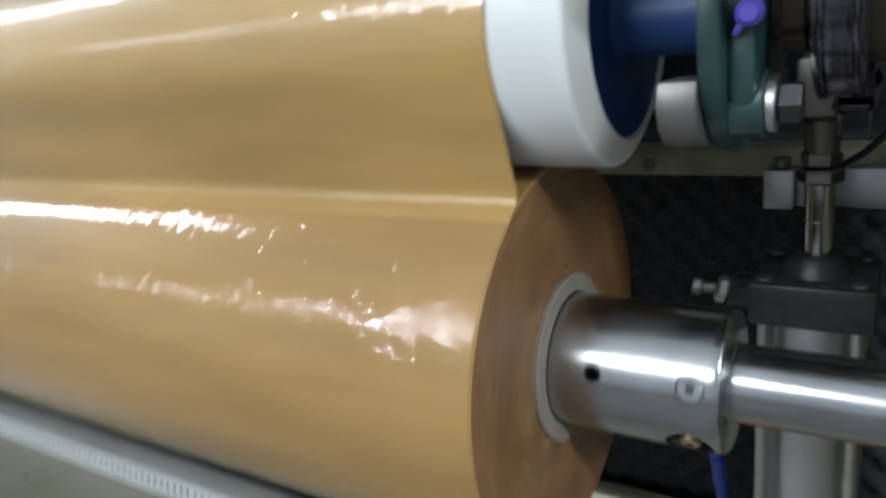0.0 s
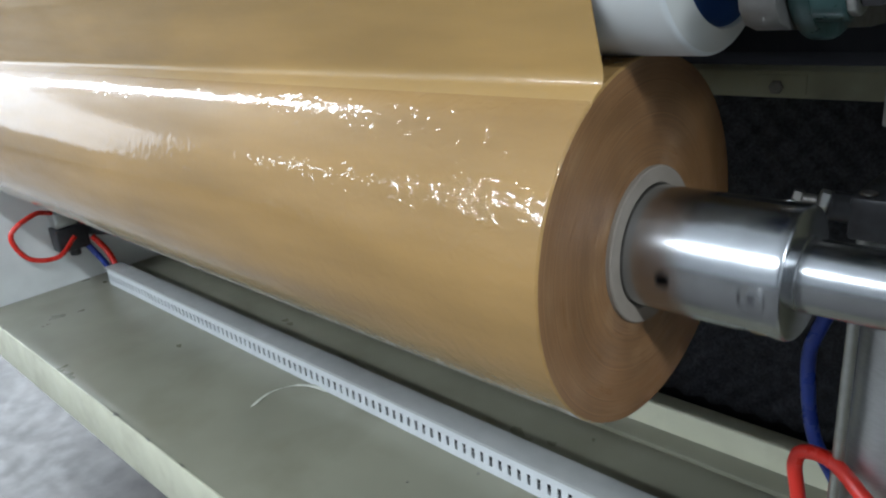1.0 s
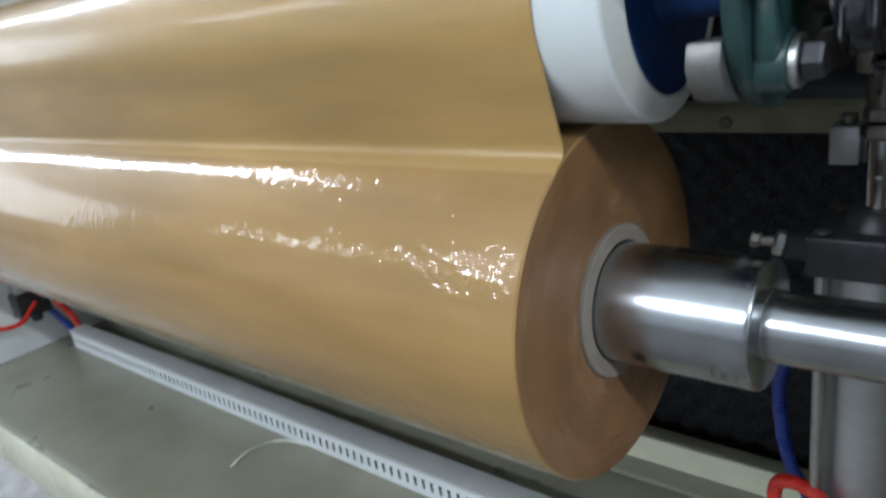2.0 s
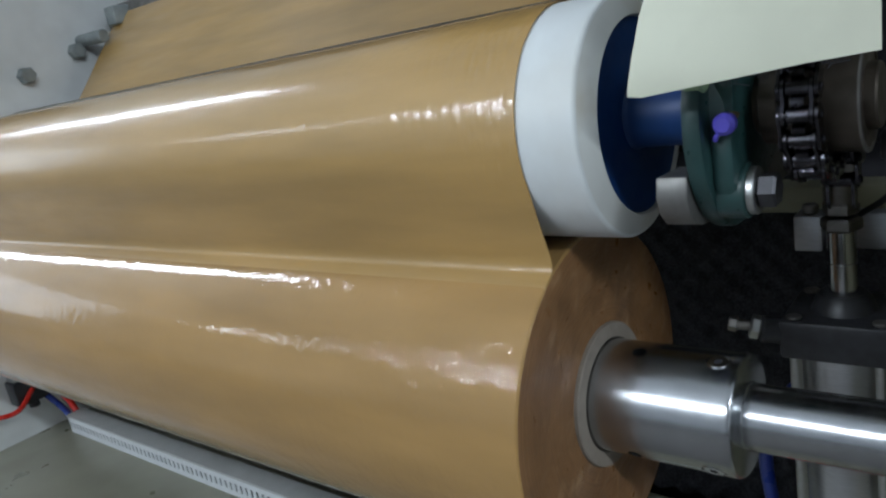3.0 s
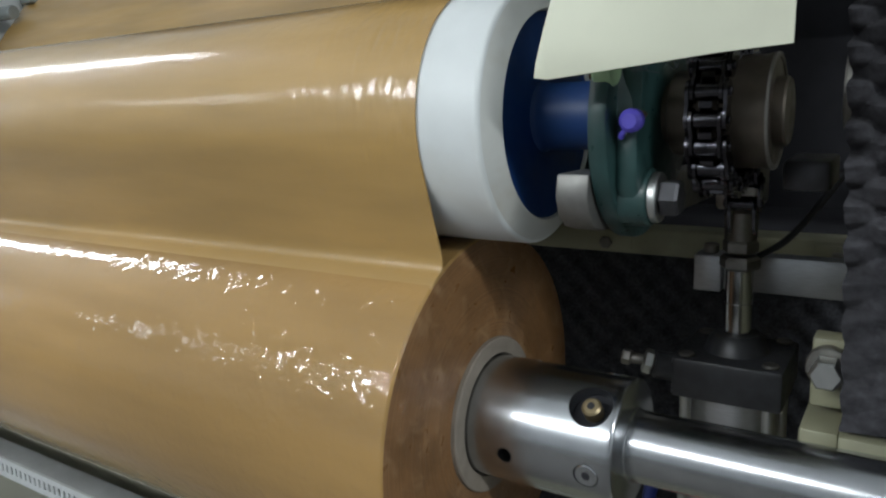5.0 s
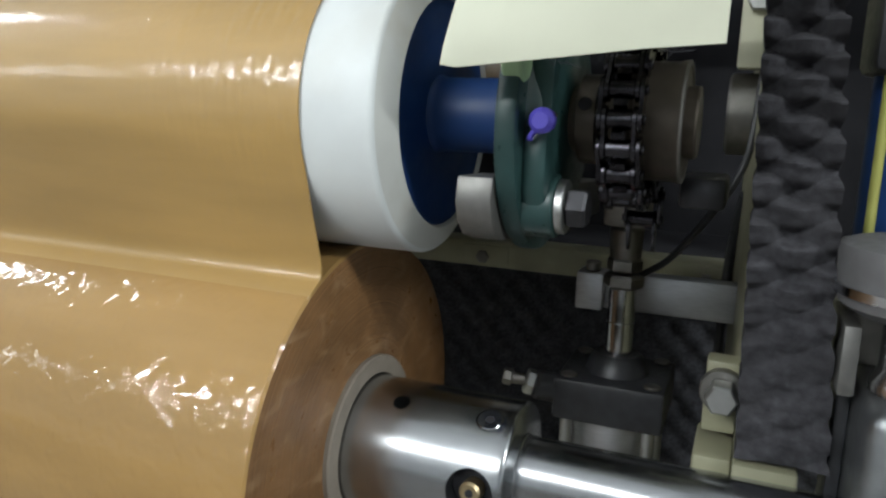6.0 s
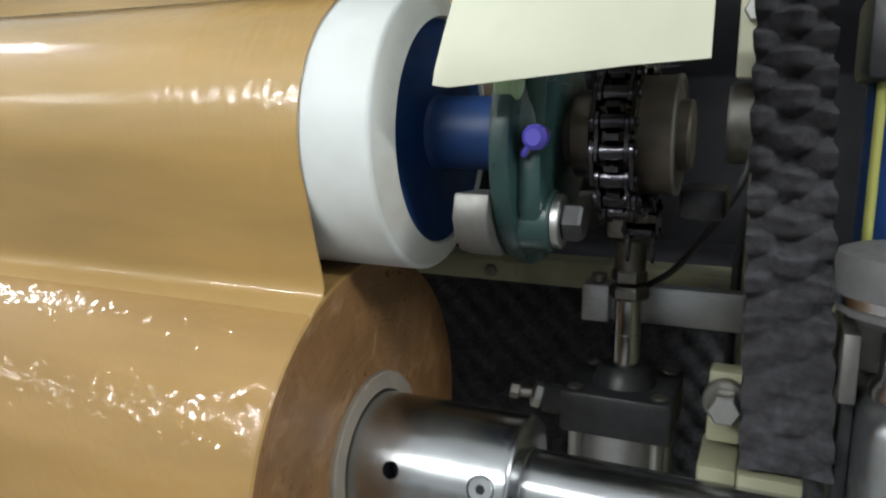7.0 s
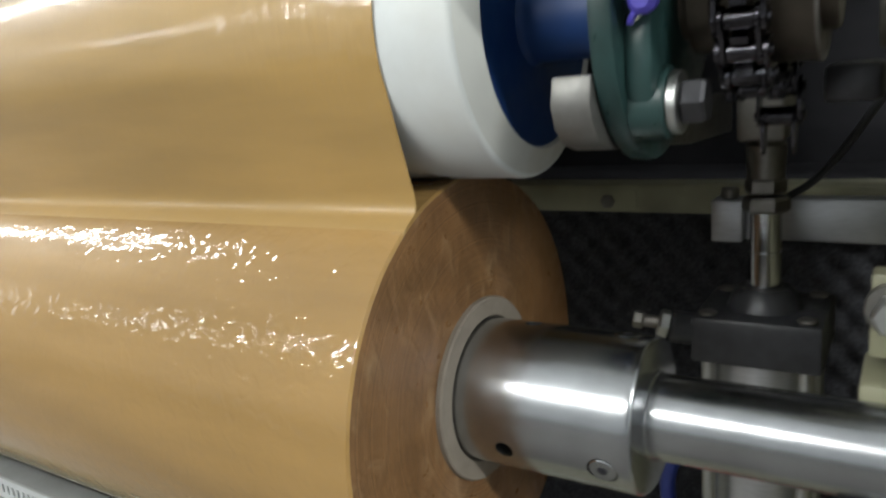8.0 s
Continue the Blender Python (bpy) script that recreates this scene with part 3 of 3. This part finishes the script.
part("piston_rod", lathe([(0.0165, 0.0), (0.0165, 0.0098), (0.0395, 0.0098), (0.0400, 0.0093), (0.0405, 0.0098), (0.068, 0.0098), (0.068, 0.0)], 32, "z", (CX, CY, 0)), CHROME, lift, "polished piston rod")
part("lock_nut", hexagon((CX, CY, 0.0655), (CX, CY, 0.0755), 0.025), DULL, lift)
part("lock_nut", hexagon((CX, CY, 0.0775), (CX, CY, 0.0875), 0.022), DULL, lift)
part("rod_eye", lathe([(0.0875, 0.0), (0.0875, 0.011), (0.108, 0.012), (0.111, 0.010), (0.135, 0.010), (0.135, 0.0)], 28, "z", (CX, CY, 0)), DULL, lift)
flow = part("flow_valve", rod((0.059, 0.143, -0.006), (0.0745, 0.150, -0.009), 0.0105, 20, 0.002), BLACK, lift, "black flow control valve")
part("nut", hexagon((0.0525, 0.1415, -0.0035), (0.0595, 0.1435, -0.0055), 0.0165), ZINC, flow, "bright hexagon nut")
part("needle", rod((0.043, 0.1405, -0.003), (0.053, 0.1415, -0.0035), 0.0042, 14), DULL, flow)
part("needle_head", rod((0.0365, 0.1395, -0.002), (0.0435, 0.1405, -0.003), 0.0062, 6, 0.001), DULL, flow)
stop = thing("stop_bar", "milled aluminium stop bar behind the piston rod", "bar")
part("bar", box((0.0925, 0.2145, 0.038), (0.192, 0.230, 0.067), 0.001), ALU, stop)
part("end_tab", box((0.0715, 0.2060, 0.0375), (0.0922, 0.230, 0.0665), 0.0012), ALU, stop, "bright end tab")
part("pin", rod((0.082, 0.218, 0.0665), (0.082, 0.218, 0.074), 0.006, 16, 0.001), DULL, stop)

single("blue_air_tube", hose([(0.078, 0.215, -0.075), (0.058, 0.21, -0.10), (0.044, 0.2, -0.135), (0.0397, 0.2, -0.168), (0.0494, 0.2, -0.2315), (0.0741, 0.2, -0.279), (0.085, 0.2, -0.34), (0.09, 0.19, -0.396)], 0.006),
       BLUETUBE, "blue air tube hanging from the lift cylinder", "air tube")
single("red_air_tube", hose([(0.066, 0.15, -0.396), (0.060, 0.15, -0.30), (0.0562, 0.15, -0.2614), (0.0515, 0.15, -0.2302), (0.0582, 0.15, -0.2155), (0.0814, 0.145, -0.2139), (0.1108, 0.132, -0.2293), (0.15, 0.125, -0.262), (0.19, 0.12, -0.33), (0.20, 0.12, -0.396)], 0.006),
       RED, "bright red air tube bent into a loop", "air tube")
single("black_cable", hose([(0.118, 0.205, 0.068), (0.140, 0.20, 0.085), (0.165, 0.19, 0.12), (0.185, 0.19, 0.16), (0.19, 0.2, 0.22)], 0.0025, 8), BLACK, "thin black cable along the frame", "cable")

# ---- web of film over the pressure roller ----
R = R_WHITE + 0.0004
prof = [(0.605, 0.440), (0.585, 0.470), (0.556, 0.470), (0.53, 0.440), (0.47, 0.370), (0.40, 0.288), (0.345, 0.224), (0.325, 0.205), (0.30, 0.193), (0.27, 0.190), (0.24, 0.192)]
a0, a1 = 128, -19
tz = [(AX_Y - R * math.cos(radians(a)), AX_Z + R * math.sin(radians(a))) for a in np.linspace(a0, a1, 60)]
prof += [(0.16, 0.211)] + tz
ka = radians(66)
ky, kz = -(R_ROLL + 0.0004) * math.cos(ka), (R_ROLL + 0.0004) * math.sin(ka)
p0 = Vector((tz[-1][0] + (ky - tz[-1][0]) * 0.82, tz[-1][1] + (kz - tz[-1][1]) * 0.82))
p1, qa = Vector((ky, kz)), radians(63)
p2 = Vector((-(R_ROLL + 0.0005) * math.cos(qa), (R_ROLL + 0.0005) * math.sin(qa)))
prof += [(tz[-1][0] + (p0.x - tz[-1][0]) * 0.5, tz[-1][1] + (p0.y - tz[-1][1]) * 0.5)]
prof += [tuple(p0 * (1 - u) ** 2 + p1 * 2 * u * (1 - u) + p2 * u * u) for u in np.linspace(0, 1, 14)]
prof += [(-(R_ROLL + d) * math.cos(radians(a)), (R_ROLL + d) * math.sin(radians(a))) for a, d in ((61.8, 0.0004), (60.5, 0.0002), (59.2, -0.0002), (58, -0.0007))]
bm = bmesh.new()
xs = [-1.40, -1.399, -1.397, *np.linspace(-1.38, -0.16, 60), *np.linspace(-0.155, -0.003, 150), -0.001, 0.0]


def rippled(x, y, z):
    """The film lies in fine ripples towards its free edge."""
    u = min(max((x + 0.15) / 0.13, 0.0), 1.0)
    h = 0.0005 * u * u * noise.noise(Vector((x * 290, y * 90, z * 90))) + 0.00028 * u * noise.noise(Vector((x * 60, y * 22, z * 22)))
    d = Vector((0, y - AX_Y, z - AX_Z)).normalized() if z > 0.13 and y < 0.1 else Vector((0, 0, 0))
    return Vector((x, y, z)) + d * (h + 0.0005 * u)


web = [[bm.verts.new(rippled(x, y, z)) for y, z in prof] for x in xs]
for a, b in zip(web, web[1:]):
    for k in range(len(prof) - 1):
        bm.faces.new((a[k], b[k], b[k + 1], a[k + 1]))
ob = single("film_web", bm, FILM, "glossy brown adhesive film running over the pressure roller", "film web", smooth=50)
mod = ob.modifiers.new("thickness", "SOLIDIFY")
mod.thickness, mod.offset = 0.0003, 1.0
idler = thing("idler_roller", "steel idler roller carrying the incoming film", "roller")
part("tube", lathe([(-1.455, 0.0), (-1.455, 0.037), (0.04, 0.037), (0.04, 0.0)], 48, at=(0, 0.570, 0.436)), DULL, idler)
idler = thing("idler_roller", "steel idler roller carrying the incoming film", "roller")
part("tube", lathe([(-1.455, 0.0), (-1.455, 0.040), (0.04, 0.040), (0.04, 0.0)], 48, at=(0, 0.285, 0.2325)), DULL, idler)

# ---- film roll and winding shaft ----
roll = thing("film_roll", "jumbo roll of glossy brown film with ringed brown side", "film roll")
surface = part("wound_film", lathe([(-1.40, R_ROLL), (-0.7, R_ROLL), (-0.2, R_ROLL), (-0.004, R_ROLL), (-0.0014, R_ROLL - 0.0001), (0.0, R_ROLL - 0.0011)], 160), ROLLED, roll, smooth=20)
part("side_face", lathe([(-0.0002, R_ROLL - 0.0010), (0.0, R_ROLL - 0.0014), (0.0002, 0.09), (-0.0004, 0.07), (0.0, 0.0490)], 160), SIDE, roll, "brown ringed side of the wound layers")
part("far_face", lathe([(-1.40, R_ROLL), (-1.40, 0.0505)], 96), SIDE, roll)
part("core", lathe([(-0.02, 0.0388), (0.0025, 0.0388), (0.0034, 0.0395), (0.0034, 0.0488), (0.0025, 0.0496), (-0.02, 0.0496)], 96), CORE, roll, "grey cardboard core")

shaft = thing("winding_shaft", "polished steel winding shaft with a bored clamping hub", "winding shaft")


def on_hub(x, a, r=0.038):
    """The place on the hub at x, at a degrees above its front."""
    return Vector((x, -r * math.cos(radians(a)), r * math.sin(radians(a))))


def bored(body, cuts):
    """The body's mesh with round bores cut into it."""
    solid, tool = new("solid", body), new("tool", cuts)
    mod = solid.modifiers.new("cut", "BOOLEAN")
    mod.operation, mod.object, mod.solver = "DIFFERENCE", tool, "EXACT"
    bpy.context.view_layer.update()
    me = bpy.data.meshes.new_from_object(solid.evaluated_get(bpy.context.evaluated_depsgraph_get()))
    for ob in (solid, tool):
        bpy.data.objects.remove(ob)
    return me


cuts = rod(on_hub(0.0765, 0, 0.027), on_hub(0.0765, 0, 0.05), 0.0125, 40)
for a in (-60, 60, 180):
    rod(on_hub(0.029, a, 0.024), on_hub(0.029, a, 0.05), 0.0047, 28, 0, cuts)
    rod(on_hub(0.079, a, 0.033), on_hub(0.079, a, 0.05), 0.0073, 28, 0, cuts)
bmesh.ops.recalc_face_normals(cuts, faces=cuts.faces)
cut_mesh = bpy.data.meshes.new("cuts")
cuts.to_mesh(cut_mesh)
cuts.free()
hub_bm = lathe([(-0.05, 0.0), (-0.05, 0.038), (0.086, 0.038), (0.0905, 0.038), (0.0914, 0.0378), (0.0922, 0.0373), (0.0928, 0.0366), (0.0931, 0.0357), (0.0931, 0.0)], 128)
hub_mesh = bored(mesh_of("hub", hub_bm, STEEL, 0), cut_mesh)
hub_mesh.shade_smooth()
hub_mesh.set_sharp_from_angle(angle=radians(35))
hub = tagged(new("hub", hub_mesh), "turned steel hub with round bores")
hub.parent = shaft
part("bar", lathe([(0.0925, 0.0212), (0.0938, 0.0212), (0.0944, 0.0205), (0.10, 0.0205), (0.31, 0.0205), (0.31, 0.0)], 96), STEEL, shaft, "polished steel bar")


# Black floors, sockets and nipple bore stand for shade inside the holes.
for a in (-60, 60, 180):
    part("hole_floor", rod(on_hub(0.029, a, 0.0238), on_hub(0.029, a, 0.0246), 0.0046, 20), DARK, hub)
    sc = part("screw", rod(on_hub(0.079, a, 0.033), on_hub(0.079, a, 0.0380), 0.0067, 28, 0.0005), STEEL, hub, "flush socket head screw")
    part("socket", hexagon(on_hub(0.079, a, 0.0365), on_hub(0.079, a, 0.03808), 0.0052), DARK, sc)
part("pocket_floor", rod(on_hub(0.0765, 0, 0.0268), on_hub(0.0765, 0, 0.0276), 0.0123, 28), DARK, hub)
vs = part("air_nipple", rod(on_hub(0.0765, 0, 0.0276), on_hub(0.0765, 0, 0.0375), 0.0056, 28, 0.0012), BRASS, hub, "brass air filling nipple")
part("bore", rod(on_hub(0.0765, 0, 0.036), on_hub(0.0765, 0, 0.0377), 0.0022, 14), DARK, vs)

# ---- pressure roller with sprocket ----
white = thing("pressure_roller", "white rubber covered pressure roller with blue steel end", "pressure roller", (0, AX_Y, AX_Z))
rr_ = [(0.0335 + 0.003 * math.sin(radians(a)), R_WHITE - 0.003 * (1 - math.cos(radians(a)))) for a in range(0, 76, 15)]
part("sleeve", lathe([(-1.44, 0.05), (-1.44, R_WHITE), (0.02, R_WHITE), (0.030, R_WHITE)] + rr_, 128), RUBBER, white, "white rubber sleeve")
part("edge_ring", lathe([rr_[-1], (0.0372, R_WHITE - 0.0034), (0.0415, 0.0598), (0.0425, 0.0585), (0.0418, 0.0577), (0.0395, 0.0572)], 128), EDGE, white, "soiled bevelled rubber end")
part("end_disc", lathe([(0.0400, 0.0573), (0.0395, 0.0565), (0.0385, 0.052), (0.0385, 0.0)], 96), BLUE, white, "blue painted end disc")
part("neck", lathe([(0.0385, 0.0200), (0.0405, 0.0190), (0.042, 0.0187), (0.087, 0.0187)], 48), BLUE, white, "blue painted shaft neck")
part("journal", lathe([(0.087, 0.0), (0.087, 0.0155), (0.1125, 0.0155), (0.1125, 0.0205), (0.1130, 0.0210), (0.1215, 0.0210), (0.1220, 0.0205), (0.1220, 0.0155), (0.1645, 0.0165), (0.1655, 0.0155), (0.1655, 0.0)], 40), BROWNSTEEL, white)
TEETH, RP = 18, 0.0366
outline = []
for k in range(TEETH):
    for da, rr in ((-0.5, RP - 0.0042), (-0.28, RP - 0.0035), (-0.10, RP + 0.004), (0.10, RP + 0.004), (0.28, RP - 0.0035)):
        a = math.tau * (k + da) / TEETH
        outline.append((rr * math.cos(a), rr * math.sin(a)))
part("sprocket", prism(outline, "x", 0.1330, 0.1390), OILY, white, "dark oily sprocket")
part("sprocket_hub", lathe([(0.1390, 0.0), (0.1390, 0.0272), (0.1555, 0.0272), (0.1575, 0.0278), (0.1592, 0.0278), (0.1596, 0.0272), (0.1596, 0.0)], 56), BROWNSTEEL, white, "brown oiled hub collar")
part("collar_rim", lathe([(0.1590, 0.0255), (0.1590, 0.0280), (0.1600, 0.0279), (0.1604, 0.0270), (0.1601, 0.0255)], 56, closed=True), DULL, white, "bright collar rim")
# Dark disc on the surface, painted for the shade in a screw hole.
part("grub_hole_disc", rod((0.1170, -0.0195, 0.003), (0.1170, -0.0212, 0.003), 0.0032, 14), DARK, white)


def link_plate(x, a_from, a_to):
    """A figure-eight side plate between two pins of the chain."""
    p = Vector((0, RP * math.cos(a_from), RP * math.sin(a_from)))
    q = Vector((0, RP * math.cos(a_to), RP * math.sin(a_to)))
    mid, d = (p + q) / 2, (q - p).normalized()
    nrm = Vector((0, -d.z, d.y))
    h = (q - p).length / 2
    pts = []
    for c, s0_, s1_ in ((h, -100, 100), (-h, 80, 280)):
        for k in range(9):
            a = radians(s0_ + (s1_ - s0_) * k / 8)
            v = mid + d * (c + 0.0056 * math.cos(a)) + nrm * 0.0056 * math.sin(a)
            pts.append((v.y, v.z))
        v = mid + nrm * 0.0040 * (1 if c > 0 else -1)
        pts.append((v.y, v.z))
    return prism(pts, "x", x, x + 0.0016)


chain = part("chain", rod((0.1285, RP, 0), (0.1435, RP, 0), 0.0022, 10), OILY, white, "oily roller chain round the sprocket")
for k in range(TEETH):
    a, b = math.tau * (k - 0.5) / TEETH, math.tau * (k + 0.5) / TEETH
    out = k % 2
    for x in ((0.1268, 0.1438) if out else (0.1288, 0.1416)):
        part("link", link_plate(x, a, b), OILY, chain)
    y, z = RP * math.cos(a), RP * math.sin(a)
    part("pin", rod((0.1256, y, z), (0.1466, y, z), 0.0022, 10, 0.0004), OILY, chain)
    part("roller", rod((0.1306, y, z), (0.1414, y, z), 0.0042, 14, 0.0004), OILY, chain)

run = thing("chain_run", "oily black roller chain hanging behind the sprocket", "chain", (0.003, AX_Y, AX_Z))
for k in range(5):
    z = -0.0127 * k
    for x in ((0.1268, 0.1438) if k % 2 else (0.1288, 0.1416)):
        bm = prism([(RP + 0.0048 * math.cos(a) * (1 - 0.25 * math.sin(a * 1.0) ** 2), z - 0.0064 + 0.0108 * math.sin(a)) for a in np.linspace(0, math.tau, 17)[:-1]], "x", x, x + 0.0016)
        part("link", bm, OILY, run)
    part("roller", rod((0.1288, RP, z), (0.1420, RP, z), 0.0042, 12, 0.0004), OILY, run)
    part("pin", rod((0.1256, RP, z), (0.1466, RP, z), 0.0022, 10, 0.0004), OILY, run)

# bearing housing on its arm
arm = thing("roller_arm", "steel arm carrying a dark green cast flange bearing", "bearing arm")
part("arm", prism([(-0.050, 0.161), (-0.0525, 0.150), (-0.0495, 0.1405), (-0.042, 0.1335), (-0.03, 0.1300), (0.10, 0.118), (0.20, 0.115), (0.20, 0.140), (0.0, 0.150), (-0.02, 0.160)], "x", 0.0700, 0.0868, 0.0012), MATTE, arm, "grey steel arm")
ell = []
for k in range(48):
    a = math.tau * k / 48
    ell.append((AX_Y + 0.056 * math.cos(a) - 0.004, AX_Z + 0.060 * math.sin(a) - 0.004))
part("flange", prism(ell, "x", 0.0872, 0.0970, 0.002), GREEN, arm, "dark green cast flange")
part("housing", lathe([(0.097, 0.046), (0.100, 0.044), (0.1065, 0.041), (0.1085, 0.038), (0.1085, 0.0)], 56, at=(0, AX_Y, AX_Z)), GREEN, arm, "dark green bearing housing")
part("lug", prism([(-0.034, 0.225), (-0.037, 0.190), (-0.043, 0.178), (-0.043, 0.155), (-0.036, 0.139), (-0.022, 0.132), (0.0, 0.136), (0.02, 0.15), (0.02, 0.225)], "x", 0.0965, 0.1080, 0.003), GREEN, arm, "dark green cast lug")
part("grease_nipple", rod((0.1055, -0.031, 0.188), (0.1062, -0.046, 0.186), 0.0032, 12), BRASS, arm)
part("nipple_cap", lathe([(-0.0515, 0.0), (-0.0515, 0.0035), (-0.049, 0.0055), (-0.045, 0.0055), (-0.043, 0.0045), (-0.043, 0.0)], 20, "y", (0.1065, 0, 0.186)), PURPLE, arm, "violet plastic cap")
part("cap_tail", hose([(0.1045, -0.046, 0.183), (0.102, -0.047, 0.180), (0.101, -0.046, 0.178)], 0.0014, 8), PURPLE, arm, "violet cap strap")
part("washer", rod((0.1105, -0.026, 0.1475), (0.1145, -0.026, 0.1475), 0.0125, 28, 0.0006), ZINC, arm, "bright washer")
part("bolt", hexagon((0.1145, -0.026, 0.1475), (0.1240, -0.026, 0.1475), 0.0160), BOLTSTEEL, arm, "hexagon bolt head")
part("bolt_boss", rod((0.096, -0.026, 0.1475), (0.1106, -0.026, 0.1475), 0.0145, 28, 0.001), GREEN, arm)
# Cream lug drawn in dark steel, which stands for the shade on it.
part("rear_lug", box((0.153, 0.075, 0.138), (0.178, 0.12, 0.156), 0.003), BOLTSTEEL, arm)
part("sight_cap", rod((0.089, -0.045, 0.2105), (0.098, -0.045, 0.2105), 0.009, 16, 0.001), GREASE, arm, "pale green plug")
part("clevis", box((0.098, 0.155, 0.112), (0.126, 0.20, 0.150), 0.003), DULL, arm)

# cream guard plate
pts = [(0.0712, 0.2068), (0.0722, 0.213), (0.0758, 0.226), (0.081, 0.2425), (0.088, 0.258), (0.096, 0.272), (0.105, 0.30), (0.178, 0.30), (0.1772, 0.2145), (0.150, 0.2128), (0.120, 0.2098), (0.095, 0.2074), (0.078, 0.2058)]
guard = thing("guard_plate", "cream painted sheet metal guard over the chain", "guard")
part("front_sheet", prism(pts, "y", -0.0762, -0.0745, 0.0004), GUARD, guard)
part("top_sheet", box((0.105, -0.0745, 0.298), (0.178, 0.10, 0.30)), GUARD, guard)
bm = bmesh.new()
for k in range(14):
    x = 0.118 + 0.05 * random.random()
    z = 0.2098 + (x - 0.120) * 0.09
    hose([(x, -0.0755, z), (x + random.uniform(-0.003, 0.003), -0.077, z - random.uniform(0.001, 0.003)), (x + random.uniform(-0.006, 0.006), -0.0765, z - random.uniform(-0.002, 0.004))], 0.00016, 4, 3, bm)
part("dust_fringe", bm, DARK, guard, "dark dusty lint on the lower edge")


def motions():
    """Roll and shaft turn at two turns a second, slow down to a crawl and creep on; the pressure roller follows the film."""
    keys = [(0.0, 316.5), (0.5, -55.0), (2.15, -1281.0), (2.5, -1511.0), (2.9, -1650.0), (3.3, -1691.0), (3.5, -1695.5), (4.0, -1707.0), (4.2, -1713.0),
            (4.8, -1738.0), (5.5, -1773.0), (6.0, -1795.5), (6.5, -1820.0), (7.0, -1840.5), (7.5, -1861.6), (8.0, -1882.0)]
    steps = sorted({round(k / 30, 4) for k in range(0, 100)} | {t for t, _ in keys if t > 3.2})
    angle = [(t, float(np.interp(t, [k[0] for k in keys], [k[1] for k in keys]))) for t in steps]
    # front moving down: a point at a degrees above the front stands at -a round x
    walk(roll, [(t, pose(0, 0, 0, -a, 0, 0)) for t, a in angle])
    walk(shaft, [(t, pose(0, 0, 0, -a, 0, 0)) for t, a in angle])
    # while the film runs fast its ripples stand still in the nip; once it crawls they travel with the roll
    follow = [(t, 0.0 if t < 2.5 else a + 1511.0) for t, a in angle]
    walk(surface, [(t, pose(0, 0, 0, a - f, 0, 0)) for (t, a), (_, f) in zip(angle, follow)])
    walk(white, [(t, pose(0, AX_Y, AX_Z, -a * R_ROLL / R_WHITE, 0, 0)) for t, a in angle])


motions()
